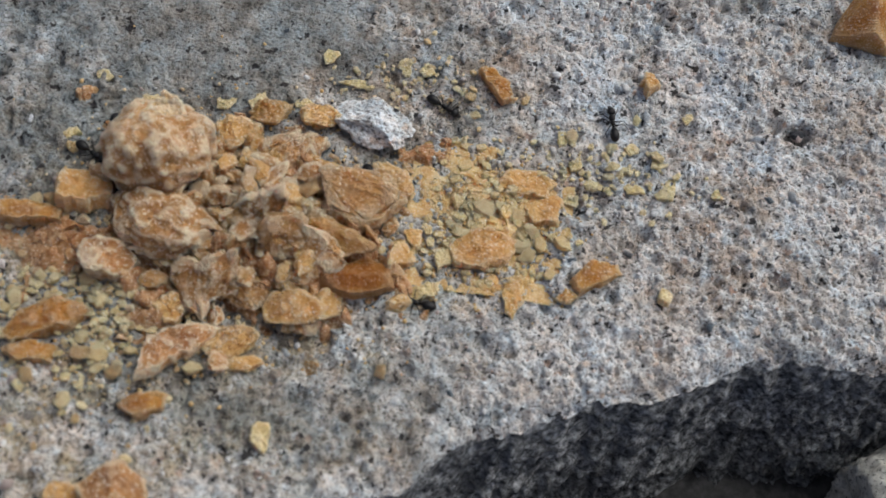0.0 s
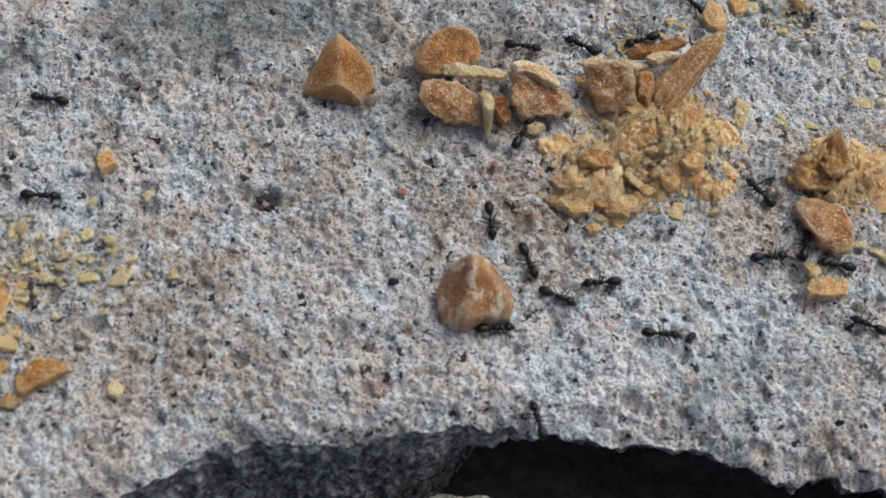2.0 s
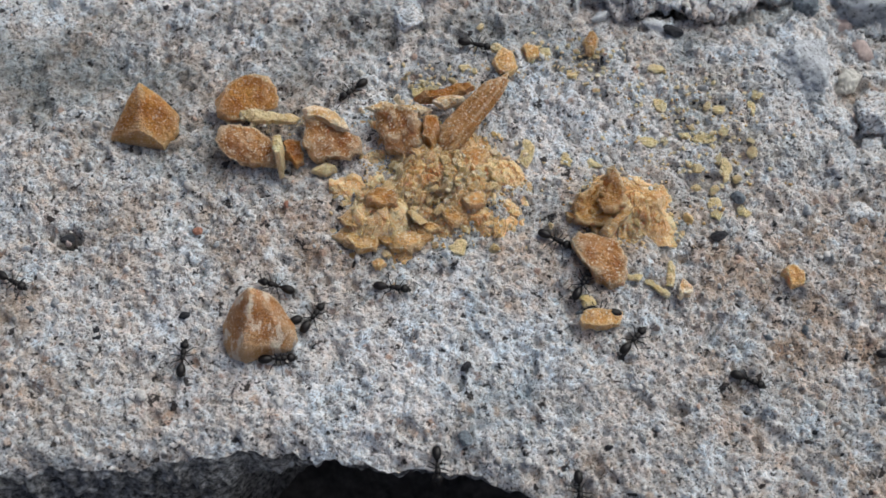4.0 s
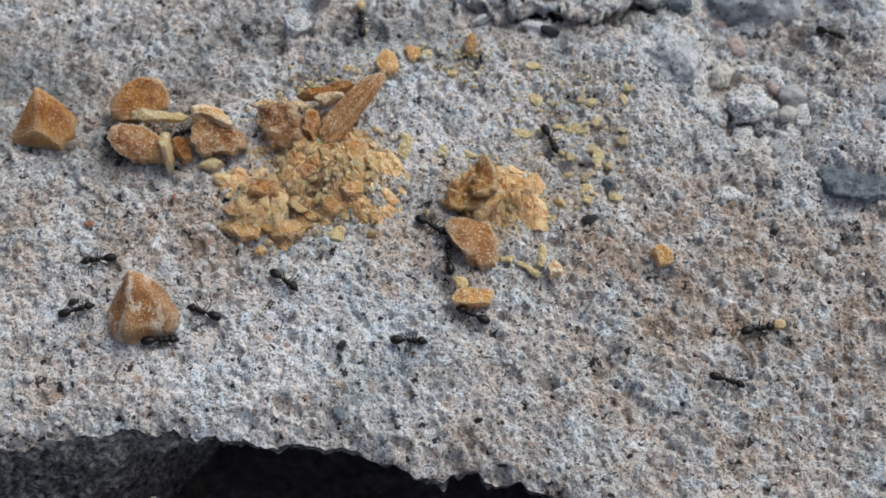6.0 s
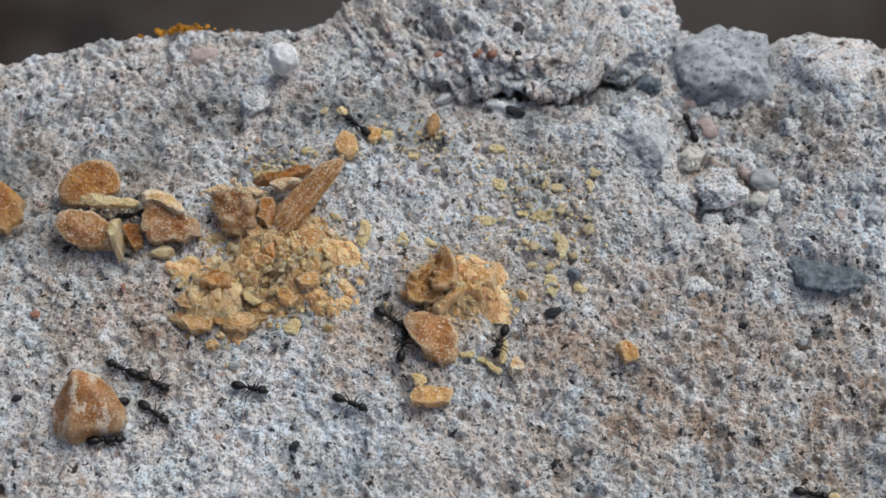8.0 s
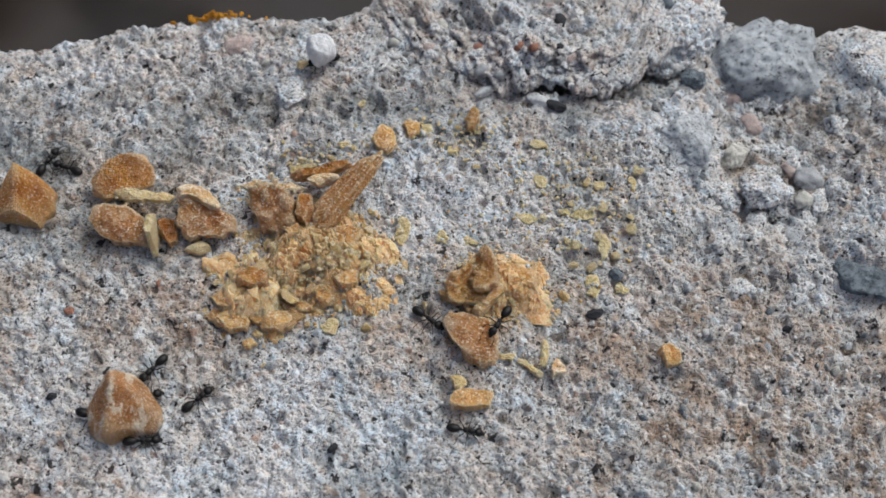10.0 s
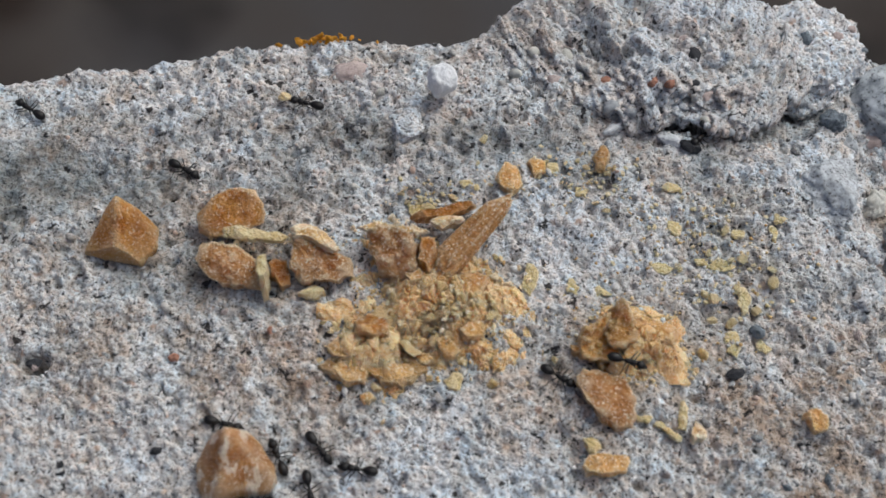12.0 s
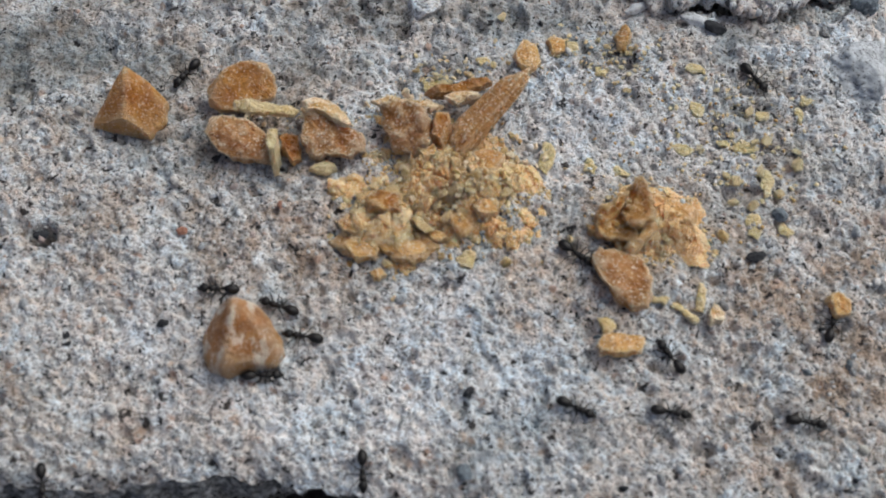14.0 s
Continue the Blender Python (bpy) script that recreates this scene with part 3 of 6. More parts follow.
def rest_height(x, y):
    """The height at which a loose piece comes to rest on the grain."""
    i, j = round((y + 7.5) / 0.06), round((x + 14.0) / 0.06)
    near = REST_Z[max(i - 1, 0):i + 2, max(j - 1, 0):j + 2]
    return max(ground(x, y), float(near.mean()) + 0.012) if near.size else ground(x, y)


def put(ob, x, y, up=0.0, rz=0.0, rx=0.0, ry=0.0):
    ob.matrix_world = pose(x * CM, y * CM, (rest_height(x, y) + up - 0.012) * CM, rx, ry, rz)
    return ob


def piece(name, size, seed, material, x, y, up=0.0, rz=0.0, rx=0.0, ry=0.0, label="", category="candy", group="", **shape):
    ob = put(part(name, lump(size, seed, **shape), material, crease=30), x, y, up, rz, rx, ry)
    return tagged(ob, label, category, group)


def shell(size, seed, thick, opening, wide=0.3, rough=1.0):
    """A hollow broken husk, open in the way given."""
    bm = bmesh.new()
    bmesh.ops.create_icosphere(bm, subdivisions=5, radius=1)
    off, way = Vector((seed * 1.3, seed, seed * 0.7)), Vector(opening).normalized()
    gone = [v for v in bm.verts if v.co.normalized().dot(way) + 0.35 * noise.noise(v.co * 2.2 + off) > wide]
    bmesh.ops.delete(bm, geom=gone, context="VERTS")
    for v in bm.verts:
        v.co += v.co.normalized() * (0.25 * noise.noise(v.co * 1.6 + off) + 0.08 * noise.noise(v.co * 5 + off))
        v.co.x *= size[0] / 2 * CM
        v.co.y *= size[1] / 2 * CM
        v.co.z *= size[2] / 2 * CM
    bmesh.ops.recalc_face_normals(bm, faces=bm.faces)
    bmesh.ops.solidify(bm, geom=bm.faces, thickness=thick * CM)
    for v in bm.verts:
        v.co += v.normal * CM * rough * (0.05 * noise.noise(v.co * 900 + off) + 0.035 * noise.noise(v.co * 2200 + off) - 0.09 * max(0.0, noise.noise(v.co * 650 - off) - 0.15))
        v.co.z += size[2] / 2 * 0.8 * CM
    return bm


def chip(name, material, place, h, seed, outline, label, group="", peak=None, tilt=0.0, fine=1.15, faces=(0, 90, 180, 270), soft=0.0):
    """A broken piece of brittle with the outline given in cm about its place: a jagged rim, steep sides, and an uneven top, or a peak."""
    rng = random.Random(seed)
    fine = fine * (0.3 if peak else 1.0)
    off = Vector((seed * 3.1, seed * 1.7, seed * 0.9))
    rim = []
    for k, (x0, y0) in enumerate(outline):
        x1, y1 = outline[(k + 1) % len(outline)]
        n = max(2, round(math.hypot(x1 - x0, y1 - y0) / 0.045))
        for i in range(n):
            p = Vector((x0 + (x1 - x0) * i / n, y0 + (y1 - y0) * i / n, 0))
            w = fine * (0.05 * abs(noise.noise(p * 7 + off)) + 0.035 * abs(noise.noise(p * 18 + off)) - 0.02)
            rim.append(p + p.normalized() * w)
    cx, cy = peak or (0.0, 0.0)
    wide = max(p.length for p in rim)
    slope = (rng.uniform(-0.25, 0.25), rng.uniform(-0.25, 0.25))

    facets, lone = [], rng.randrange(4)
    for k in range(5 if wide > 0.2 else 4):
        a = 2 * math.pi * (k + rng.uniform(-0.35, 0.35)) / (5 if wide > 0.2 else 4)
        way = Vector((math.cos(a), math.sin(a), 0))
        reach = max(p.dot(way) for p in rim)
        facets.append((way, reach, h * 0.5 / (reach * (rng.uniform(0.5, 1.1) if k == lone else rng.uniform(0.06, 0.3)))))

    if peak:
        facets = []
        for a in faces:
            way = Vector((math.cos(radians(a)), math.sin(radians(a)), 0))
            reach = max(p.dot(way) for p in rim)
            facets.append((way, reach, h * 0.84 / max(0.05, reach - cx * way.x - cy * way.y)))

    def lifted(x, y):
        p = Vector((x, y, 0))
        if peak:
            z = h * 1.06
            for way, reach, steep in facets:
                other = h * 0.16 + (reach - p.dot(way)) * steep
                z = min(z, other) - max(0.0, soft - abs(z - other)) ** 2 / (4 * soft) if soft else min(z, other)
            return z + h * 0.07 * noise.noise(p * 5 + off)
        z = h * (1.0 + slope[0] * x / wide + slope[1] * y / wide)
        for way, reach, steep in facets:
            z = min(z, h * 0.42 + (reach - p.dot(way)) * steep * 1.2)
        z += h * fine * (0.25 * abs(noise.noise(p * 5 + off)) + 0.06 * noise.noise(p * 15 + off))
        return max(z, h * 0.3)

    bm = bmesh.new()
    body = bm.verts.layers.float.new("thick")
    rings = []
    for scale, level in ((0.93, 0.0), (0.99, 0.2), (1.0, 0.55), (0.99, 0.8)):
        rings.append([bm.verts.new((p.x * scale, p.y * scale, lifted(p.x, p.y) * level)) for p in rim])
    for inward in (0.0, 0.08, 0.17, 0.27, 0.38, 0.5, 0.63, 0.77, 0.9):
        ring = []
        for p in rim:
            k = 0.97 * (1 - inward)
            x, y = p.x * k + cx * (1 - k / 0.97), p.y * k + cy * (1 - k / 0.97)
            z = lifted(x, y)
            ring.append(bm.verts.new((x, y, z)))
        rings.append(ring)
    for one, two in zip(rings, rings[1:]):
        for k in range(len(rim)):
            j = (k + 1) % len(rim)
            bm.faces.new((one[k], one[j], two[j], two[k]))
    bm.faces.new(rings[0][::-1]), bm.faces.new(rings[-1])
    for k, ring in enumerate(rings):
        for v in ring:
            v[body] = max(0.0, (k - 3) / 9) * min(1.0, h / 0.16)
    bmesh.ops.triangulate(bm, faces=[f for f in bm.faces if len(f.verts) > 4])
    lean = Matrix.Rotation(radians(tilt), 3, "X")
    low = -0.05 if place[2] == 0 else 0.0
    for v in bm.verts:
        c = v.co
        s = Vector((noise.noise(c * 14 + off), noise.noise(c * 14 - off), noise.noise(c * 17 + off))) * 0.012 * fine
        s += Vector((noise.noise(c * 34 + off), noise.noise(c * 34 - off), noise.noise(c * 37 + off))) * 0.007 * fine
        v.co = (lean @ (c + s) + Vector((0, 0, low * h))) * CM
    ob = part(name, bm, material, crease=60 if soft > 0.06 else 26)
    put(ob, *place)
    return tagged(ob, label, "candy", group)


def shard(size, seed, thick=0.1, curl=0.0, around=44, rings=7, jag=1.0):
    """A thin broken flake of brittle with a ragged rim, curled about its length. size: width and depth in cm."""
    rng = random.Random(seed)
    off = Vector((seed * 2.3, seed * 1.1, seed * 0.7))
    corners = rng.randint(3, 5)
    turns = sorted((k + rng.uniform(-0.3, 0.3)) * 2 * math.pi / corners for k in range(corners))
    reach = [rng.uniform(0.6, 0.95) for _ in turns]
    fold, lean = rng.uniform(0, 3.1), rng.uniform(0.1, 0.45)
    bm = bmesh.new()

    def rim(a):
        q = Vector((math.cos(a), math.sin(a), 0))
        p = min(r / max(0.12, math.cos(a - b)) for b, r in zip(turns, reach))
        return min(p, 1.35) * (1 + jag * (0.12 * noise.noise(q * 3.5 + off) + 0.16 * noise.noise(q * 9 + off)))

    def level(x, y, r):
        q = Vector((x / size[0], y / size[1], 0))
        bend = curl * (y / size[1]) ** 2 * size[1] + 0.1 * size[0] * noise.noise(q * 2.2 + off)
        bend += lean * abs(x * math.cos(fold) + y * math.sin(fold))
        body = thick * (0.5 - 0.2 * r ** 3) * (1 + 0.5 * noise.noise(q * 4 - off))
        steps = thick * (0.7 * abs(noise.noise(q * 5 + off * 2)) + 0.25 * noise.noise(q * 14 + off))
        return bend + body + steps, bend - body

    sides = []
    for upper in (0, 1):
        mid = bm.verts.new((0, 0, level(0, 0, 0)[upper]))
        loops = []
        for k in range(1, rings + 1):
            r = k / rings
            loops.append([])
            for i in range(around):
                a = 2 * math.pi * i / around
                x, y = (f(a) * rim(a) * r * w / 2 for f, w in ((math.cos, size[0]), (math.sin, size[1])))
                loops[-1].append(bm.verts.new((x, y, level(x, y, r)[upper])))
        for i in range(around):
            j = (i + 1) % around
            face = [mid, loops[0][i], loops[0][j]]
            bm.faces.new(face if upper == 0 else face[::-1])
            for one, two in zip(loops, loops[1:]):
                face = [one[i], two[i], two[j], one[j]]
                bm.faces.new(face if upper == 0 else face[::-1])
        sides.append(loops[-1])
    for i in range(around):
        j = (i + 1) % around
        bm.faces.new((sides[1][i], sides[1][j], sides[0][j], sides[0][i]))
    for v in bm.verts:
        v.co *= CM
    return bm


def splinter(size, seed, points=10, fine=0.0):
    """An angular fragment with flat broken faces. size: its width, depth and height in cm."""
    rng = random.Random(seed)
    bm = bmesh.new()
    for k in range(points):
        a = 2 * math.pi * (k + rng.uniform(-0.4, 0.4)) / points
        r = rng.uniform(0.6, 1.0)
        bm.verts.new((r * math.cos(a) * size[0] / 2 * CM, r * math.sin(a) * size[1] / 2 * CM, (rng.uniform(0.4, 1) if k % 2 else rng.uniform(0, 0.4)) * size[2] * CM))
    out = bmesh.ops.convex_hull(bm, input=bm.verts)
    loose = list({g for g in out["geom_interior"] + out["geom_unused"] if isinstance(g, bmesh.types.BMVert)})
    bmesh.ops.delete(bm, geom=loose, context="VERTS")
    if fine:
        bmesh.ops.subdivide_edges(bm, edges=bm.edges[:], cuts=7, use_grid_fill=True)
        bmesh.ops.triangulate(bm, faces=bm.faces[:])
        off = Vector((seed * 1.9, seed * 0.8, seed * 1.3))
        bm.normal_update()
        for v in bm.verts:
            c = v.co * 100
            v.co += v.normal * CM * fine * (noise.noise(c * 6 + off) + 0.6 * noise.noise(c * 16 + off) + 0.4 * noise.noise(c * 34 + off))
    bmesh.ops.recalc_face_normals(bm, faces=bm.faces[:])
    return bm


# ---- stones that lie on and round the slab ----
LUMPS = [
    ([-0.45, -0.3, 0.0, 0.4, 0.7, 0.95, 1.3, 1.6, 2.1, 2.4, 2.65, 2.85, 3.05], [3.25, 3.1, 2.98, 2.85, 2.74, 2.66, 2.58, 2.54, 2.46, 2.44, 2.5, 2.65, 2.95],
     [3.35, 3.6, 3.9, 4.1, 4.2, 4.35, 4.4, 4.45, 4.4, 4.3, 4.1, 3.8, 3.4], [0.3, 0.42, 0.47, 0.45, 0.44, 0.52, 0.57, 0.59, 0.58, 0.55, 0.52, 0.48, 0.4], 131),
]


def build_lumps_behind():
    """The coarse pebbly lumps that overhang the back of the slab."""
    for line, lows, highs, tops, seed in LUMPS:
        wide = line[-1] - line[0]
        x = np.linspace(line[0], line[-1], int(wide * 85))[None]
        turn = np.linspace(-1.25, math.pi + 0.4, 260)[:, None]
        lo, hi, top = (np.interp(x, line, c) for c in (lows, highs, tops))
        ends = np.sqrt(np.clip(1 - np.abs((x - line[0] - wide / 2) / (wide / 2)) ** 3, 0, 1))
        mid, half = (lo + hi) / 2, (hi - lo) / 2 * ends
        rise = np.where(turn > 0, np.maximum(top - 0.36, 0.02) * ends, 0.07 * ends)
        up = np.sign(np.sin(turn)) * np.abs(np.sin(turn)) ** 0.8
        xs = np.broadcast_to(x, (260, x.size))
        along = np.hypot(np.diff(-half * np.cos(turn), axis=0), np.diff(rise * up, axis=0))
        arc = np.concatenate([0 * x, np.cumsum(along, axis=0)])
        a, who_a = pebbled(xs, arc, 0.075, seed)
        b, who_b = pebbled(xs, arc, 0.17, seed + 10)
        c, who_c = pebbled(xs, arc, 0.4, seed + 14)
        out = 0.055 * a * (0.3 + who_a) + 0.12 * b * np.clip(who_b - 0.25, 0, 1) + 0.1 * c * (who_c - 0.3) + 0.08 * swell(xs, arc, 0.45, seed + 20) + 0.05 * swell(xs, arc, 0.18, seed + 21) + 0.03 * swell(xs, arc, 0.06, seed + 22)
        near, who = pebbled(xs, arc, 0.13, seed + 31)
        out = (out - 0.22 * np.clip(near - 0.55, 0, 1) * (who > 0.88)) * ends
        ys = mid - (half + out) * np.cos(turn)
        zs = 0.36 + (rise + out) * up
        tone = np.where(b * who_b > 0.45, who_b, who_a)
        ob = sheet("concrete_lump", xs, ys, zs, LUMP, tone, dirt=0.25 + 0 * xs)
        del ob["kind"]
        tagged(ob, "large overhanging lump of coarse pebbly grey concrete", "concrete lump")
        # pebbles that stand out of its face
        rng = random.Random(seed)
        for k in range(46 if wide > 2 else 14):
            i, j = rng.randrange(70, 150), rng.randrange(int(x.size * 0.08), int(x.size * 0.92))
            d = rng.choice((0.06, 0.08, 0.1, 0.13)) if k > 2 else 0.09
            mat = rng.choice((KNOB, PALE, GREY, BLUE, DARK, PINK, ROUGH, ROUGH)) if k > 2 else RUST
            pebble = part("pebble", lump((d * rng.uniform(1, 1.5), d, d), seed + k, sub=2, cuts=6, rough=0.06), mat, ob, smooth=True)
            pebble.matrix_basis = pose(xs[i, j] * CM, ys[i, j] * CM, (zs[i, j] - d * 0.5) * CM, 35, 0, rng.uniform(0, 360))


def build_rear_lump():
    """A lower lump of the same stuff behind the big one."""
    bm = lump((1.35, 1.3, 0.75), 233, sub=7, cuts=4, rough=0.1, fine=0.04, keep=(0.75, 0.95), scale=1.6)
    for v in bm.verts:
        c = v.co * 100
        d = noise.voronoi(c * 7)[0][0]
        v.co += v.co.normalized() * CM * (0.05 * (0.6 - d) + 0.05 * noise.noise(c * 4) + 0.03 * noise.noise(c * 13) + 0.02 * noise.noise(c * 28))
    ob = part("concrete_lump", bm, ROUGH, smooth=True)
    ob.matrix_world = pose(2.98 * CM, 3.55 * CM, -0.28 * CM, 0, 0, 15)
    tagged(ob, "smaller lump of coarse grey concrete behind the large one", "concrete lump")
    rng = random.Random(9)
    tops = [v.co.copy() for v in ob.data.vertices if v.co.z > 0.3 * CM and v.co.y < 0.2 * CM]
    for k in range(16):
        d = rng.choice((0.07, 0.1, 0.13))
        pebble = part("pebble", lump((d * 1.3, d, d), 260 + k, sub=2, cuts=7, rough=0.1), rng.choice((KNOB, GREY, ROUGH, ROUGH, PINK, BLUE)), ob, smooth=True)
        pebble.matrix_basis = Matrix.Translation(rng.choice(tops) - Vector((0, 0, d * 0.5 * CM))) @ pose(0, 0, 0, 30, 0, rng.uniform(0, 360))


def build_stones():
    rows = [
        ("pebble", "white angular quartz pebble on the slab", WHITE, -0.62, 2.6, 0.06, 0.3, 0.24, 0.44, 10),
        ("gravel_stone", "smooth blue-grey stone set in the slab", ROUGH, -0.95, 2.3, -0.16, 0.36, 0.42, 0.25, 0),
        ("gravel_stone", "pale speckled stone among candy crumbs", ROUGH, -8.02, -0.78, -0.04, 0.8, 0.5, 0.3, -10),
        ("gravel_stone", "grey speckled stone among the rubble", ROUGH, 3.9, 1.5, 0.0, 0.56, 0.4, 0.34, 8),
        ("gravel_stone", "pale worn stone in the slab", KNOB, 3.1, 1.95, -0.16, 0.6, 0.95, 0.36, -20),
        ("gravel_stone", "pinkish stone in the slab", PINK, -1.53, 2.9, -0.14, 0.4, 0.34, 0.2, 0),
        ("stone_chip", "white angular chip of stone below the lump", LIME, 1.62, 2.36, -0.02, 0.36, 0.13, 0.09, -18),
        ("stone_chip", "dark angular chip of stone below the lump", DARK, 1.78, 2.28, 0.0, 0.24, 0.12, 0.09, -25),
        ("stone_chip", "pale glassy sliver of stone on the slab", LIME, 1.05, 2.42, 0.0, 0.26, 0.1, 0.1, 30),
        ("pebble", "small grey pebble among the rubble", GREY, 4.39, 1.72, -0.1, 0.34, 0.3, 0.22, 0),
        ("pebble", "small pale pebble among the rubble", PALE, 4.28, 1.42, 0, 0.2, 0.18, 0.16, 0),
        ("pebble", "dark flat stone chip on the slab", DARK, 2.15, 0.06, 0, 0.18, 0.12, 0.07, 10),
        ("pebble", "blue-grey stone chip on the slab", BLUE, 2.36, 0.47, 0, 0.15, 0.14, 0.09, 0),
        ("pebble", "small brick-red grit on the slab", RUST, -2.86, -0.13, 0, 0.1, 0.09, 0.06, 0),
        ("pebble", "small black grit on the slab", DARK, -0.27, -1.35, 0, 0.13, 0.07, 0.06, 40),
        ("pebble", "dark blue grit by the slab's edge", BLUE, -0.26, -2.0, 0, 0.13, 0.16, 0.08, 20),
        ("pebble", "orange grit in the concrete", RUST, 1.4, 2.75, 0.35, 0.14, 0.12, 0.08, 0),
        # stands in for the shade inside a hole at this spot
        ("pebble", "black pebble added to darken a hole in the slab", DARK, -4.09, -0.25, -0.03, 0.15, 0.11, 0.06, 10),
        ("pebble", "dark red grit on the slab", RUST, -2.02, 0.15, 0, 0.07, 0.09, 0.05, 0),
    ]
    for seed, (name, label, mat, x, y, up, w, d, h, rz) in enumerate(rows):
        piece(name, (w, d, h), seed + 40, mat, x, y, up, rz, label=label, category="stone", sub=6 if w > 1 else 5 if w > 0.45 else 4, cuts=15 if w > 0.45 else 9, rough=0.12 if w > 1 else 0.1 if w > 0.45 else 0.06, fine=0.06 if w > 1 else 0.05, keep=(0.5, 0.9) if w > 0.45 else (0.6, 0.95))
    smooth = [
        ("blue-grey worn patch of stone", BLUE, 4.9, 0.6, -0.168, 0.8, 0.54, 0.2, -14),
        ("rounded slate-grey stone at the slab's edge", SLATE, 4.0, 3.1, -0.36, 1.25, 1.0, 0.72, 10),
        ("pale bumpy stone at the slab's edge", ROUGH, 5.3, 3.0, -0.5, 1.7, 1.3, 0.62, -14),
        ("small slate stone wedged under the lump", BLUE, 3.22, 2.72, -0.05, 0.3, 0.24, 0.24, 0),
        ("pale rounded stone beside a dark hollow", PALE, 3.62, 1.95, -0.1, 0.24, 0.38, 0.2, -30),
        ("pinkish rounded stone beside a dark hollow", ROUGH, 3.5, 1.42, -0.13, 0.36, 0.38, 0.22, 20),
    ]
    for seed, (label, mat, x, y, up, w, d, h, rz) in enumerate(smooth):
        bm = lump((w, d, h), seed + 91, sub=5, cuts=3, rough=0.1, fine=0.035, keep=(0.8, 0.98), scale=1.3)
        for v in bm.verts:
            v.co += v.co.normalized() * CM * (0.06 * noise.noise(v.co * 450) + 0.035 * noise.noise(v.co * 1100) + 0.02 * noise.noise(v.co * 2500))
        tagged(put(part("gravel_stone", bm, mat, smooth=True), x, y, up, rz), label, "stone")
    bm = lump((1.95, 1.6, 2.36), 77, sub=6, cuts=5, rough=0.06, fine=0.03, keep=(0.75, 0.95))
    for v in bm.verts:
        side = min(1.0, max(0.0, (v.co.x / CM + 1.0) / 1.5))
        v.co.z *= 0.62 + 0.44 * side * side
        v.co += v.co.normalized() * CM * (0.05 * noise.noise(v.co * 700) - 0.1 * max(0.0, noise.noise(v.co * 420 + Vector((3, 1, 2))) - 0.2) + 0.03 * noise.noise(v.co * 1600))
    ob = part("hollow_stone", bm, BOULDER, smooth=True)
    ob.matrix_world = pose(-2.24 * CM, -3.3 * CM, -2.36 * CM, 0, 0, 0)
    tagged(ob, "pale rounded limestone standing in the hollow", "stone")
    rng = random.Random(5)
    for k in range(75):
        x, y = rng.uniform(3.2, 5.6), rng.uniform(0.3, 3.0)
        s = rng.choice((0.1, 0.13, 0.17, 0.22, 0.28))
        piece("rubble_stone", (s * rng.uniform(0.9, 1.4), s, s * 0.8), 200 + k % 9, rng.choice((ROUGH, ROUGH, ROUGH, ROUGH, ROUGH, KNOB, PINK)), x, y, -0.04 - 0.4 * s, rng.uniform(0, 360), label="small loose stone in the rubble beside the slab's hollow", category="stone", group="loose rubble stones", sub=3, cuts=9, rough=0.16, fine=0.09, keep=(0.55, 0.92))


def build_grit():
    """Small rounded pebbles set in the slab's top."""
    floor = bpy.data.objects["floor"]
    rng = random.Random(17)
    mats = (KNOB, ROUGH, PALE, GREY, BLUE, DARK, PINK, ROUGH, LIME, ROUGH)
    shapes = []
    for mat in mats:
        for k in range(2):
            ob = part("pebble", lump((1, rng.uniform(0.6, 0.95), 0.8), 900 + k, sub=2, cuts=9, rough=0.15, keep=(0.5, 0.9)), mat, crease=35)
            shapes.append(ob.data)
            bpy.data.objects.remove(ob)
    for k in range(290):
        x = rng.uniform(-11.5, 5.5)
        y = float(front(np.array(x))) + 0.15 + rng.random() * float(back(np.array(x)) - front(np.array(x)) - 0.3)
        if k % 3 == 0:
            x, y = rng.gauss(3.6, 1.0), rng.gauss(-0.6, 1.1)
            if y < float(front(np.array(x))) + 0.2:
                continue
        d = rng.choice((0.05, 0.06, 0.07, 0.09, 0.12))
        pebble = new("pebble", rng.choice(shapes))
        pebble.parent = floor
        pebble.matrix_basis = pose(x * CM, y * CM, (rest_height(x, y) - 0.012 - d * 0.42) * CM, 0, 0, rng.uniform(0, 360)) @ Matrix.Scale(d, 4)


def build_lichen():
    bm = bmesh.new()
    rng = random.Random(12)
    for k in range(90):
        x = rng.gauss(-1.85, 0.15)
        y = float(back(np.array(x))) - abs(rng.gauss(0.0, 0.025)) + 0.01
        r = rng.uniform(0.01, 0.028) * CM
        m = pose(x * CM, y * CM, (ground(x, y) + rng.uniform(-0.06, 0.05)) * CM, rng.uniform(0, 90), rng.uniform(0, 90)) @ Matrix.Diagonal((r * rng.uniform(0.8, 1.8), r, r * 0.4, 1))
        bmesh.ops.create_icosphere(bm, subdivisions=1, radius=1, matrix=m)
    tagged(part("lichen", bm, LICHEN), "crust of orange lichen on the slab's far edge", "lichen", kind="stuff")


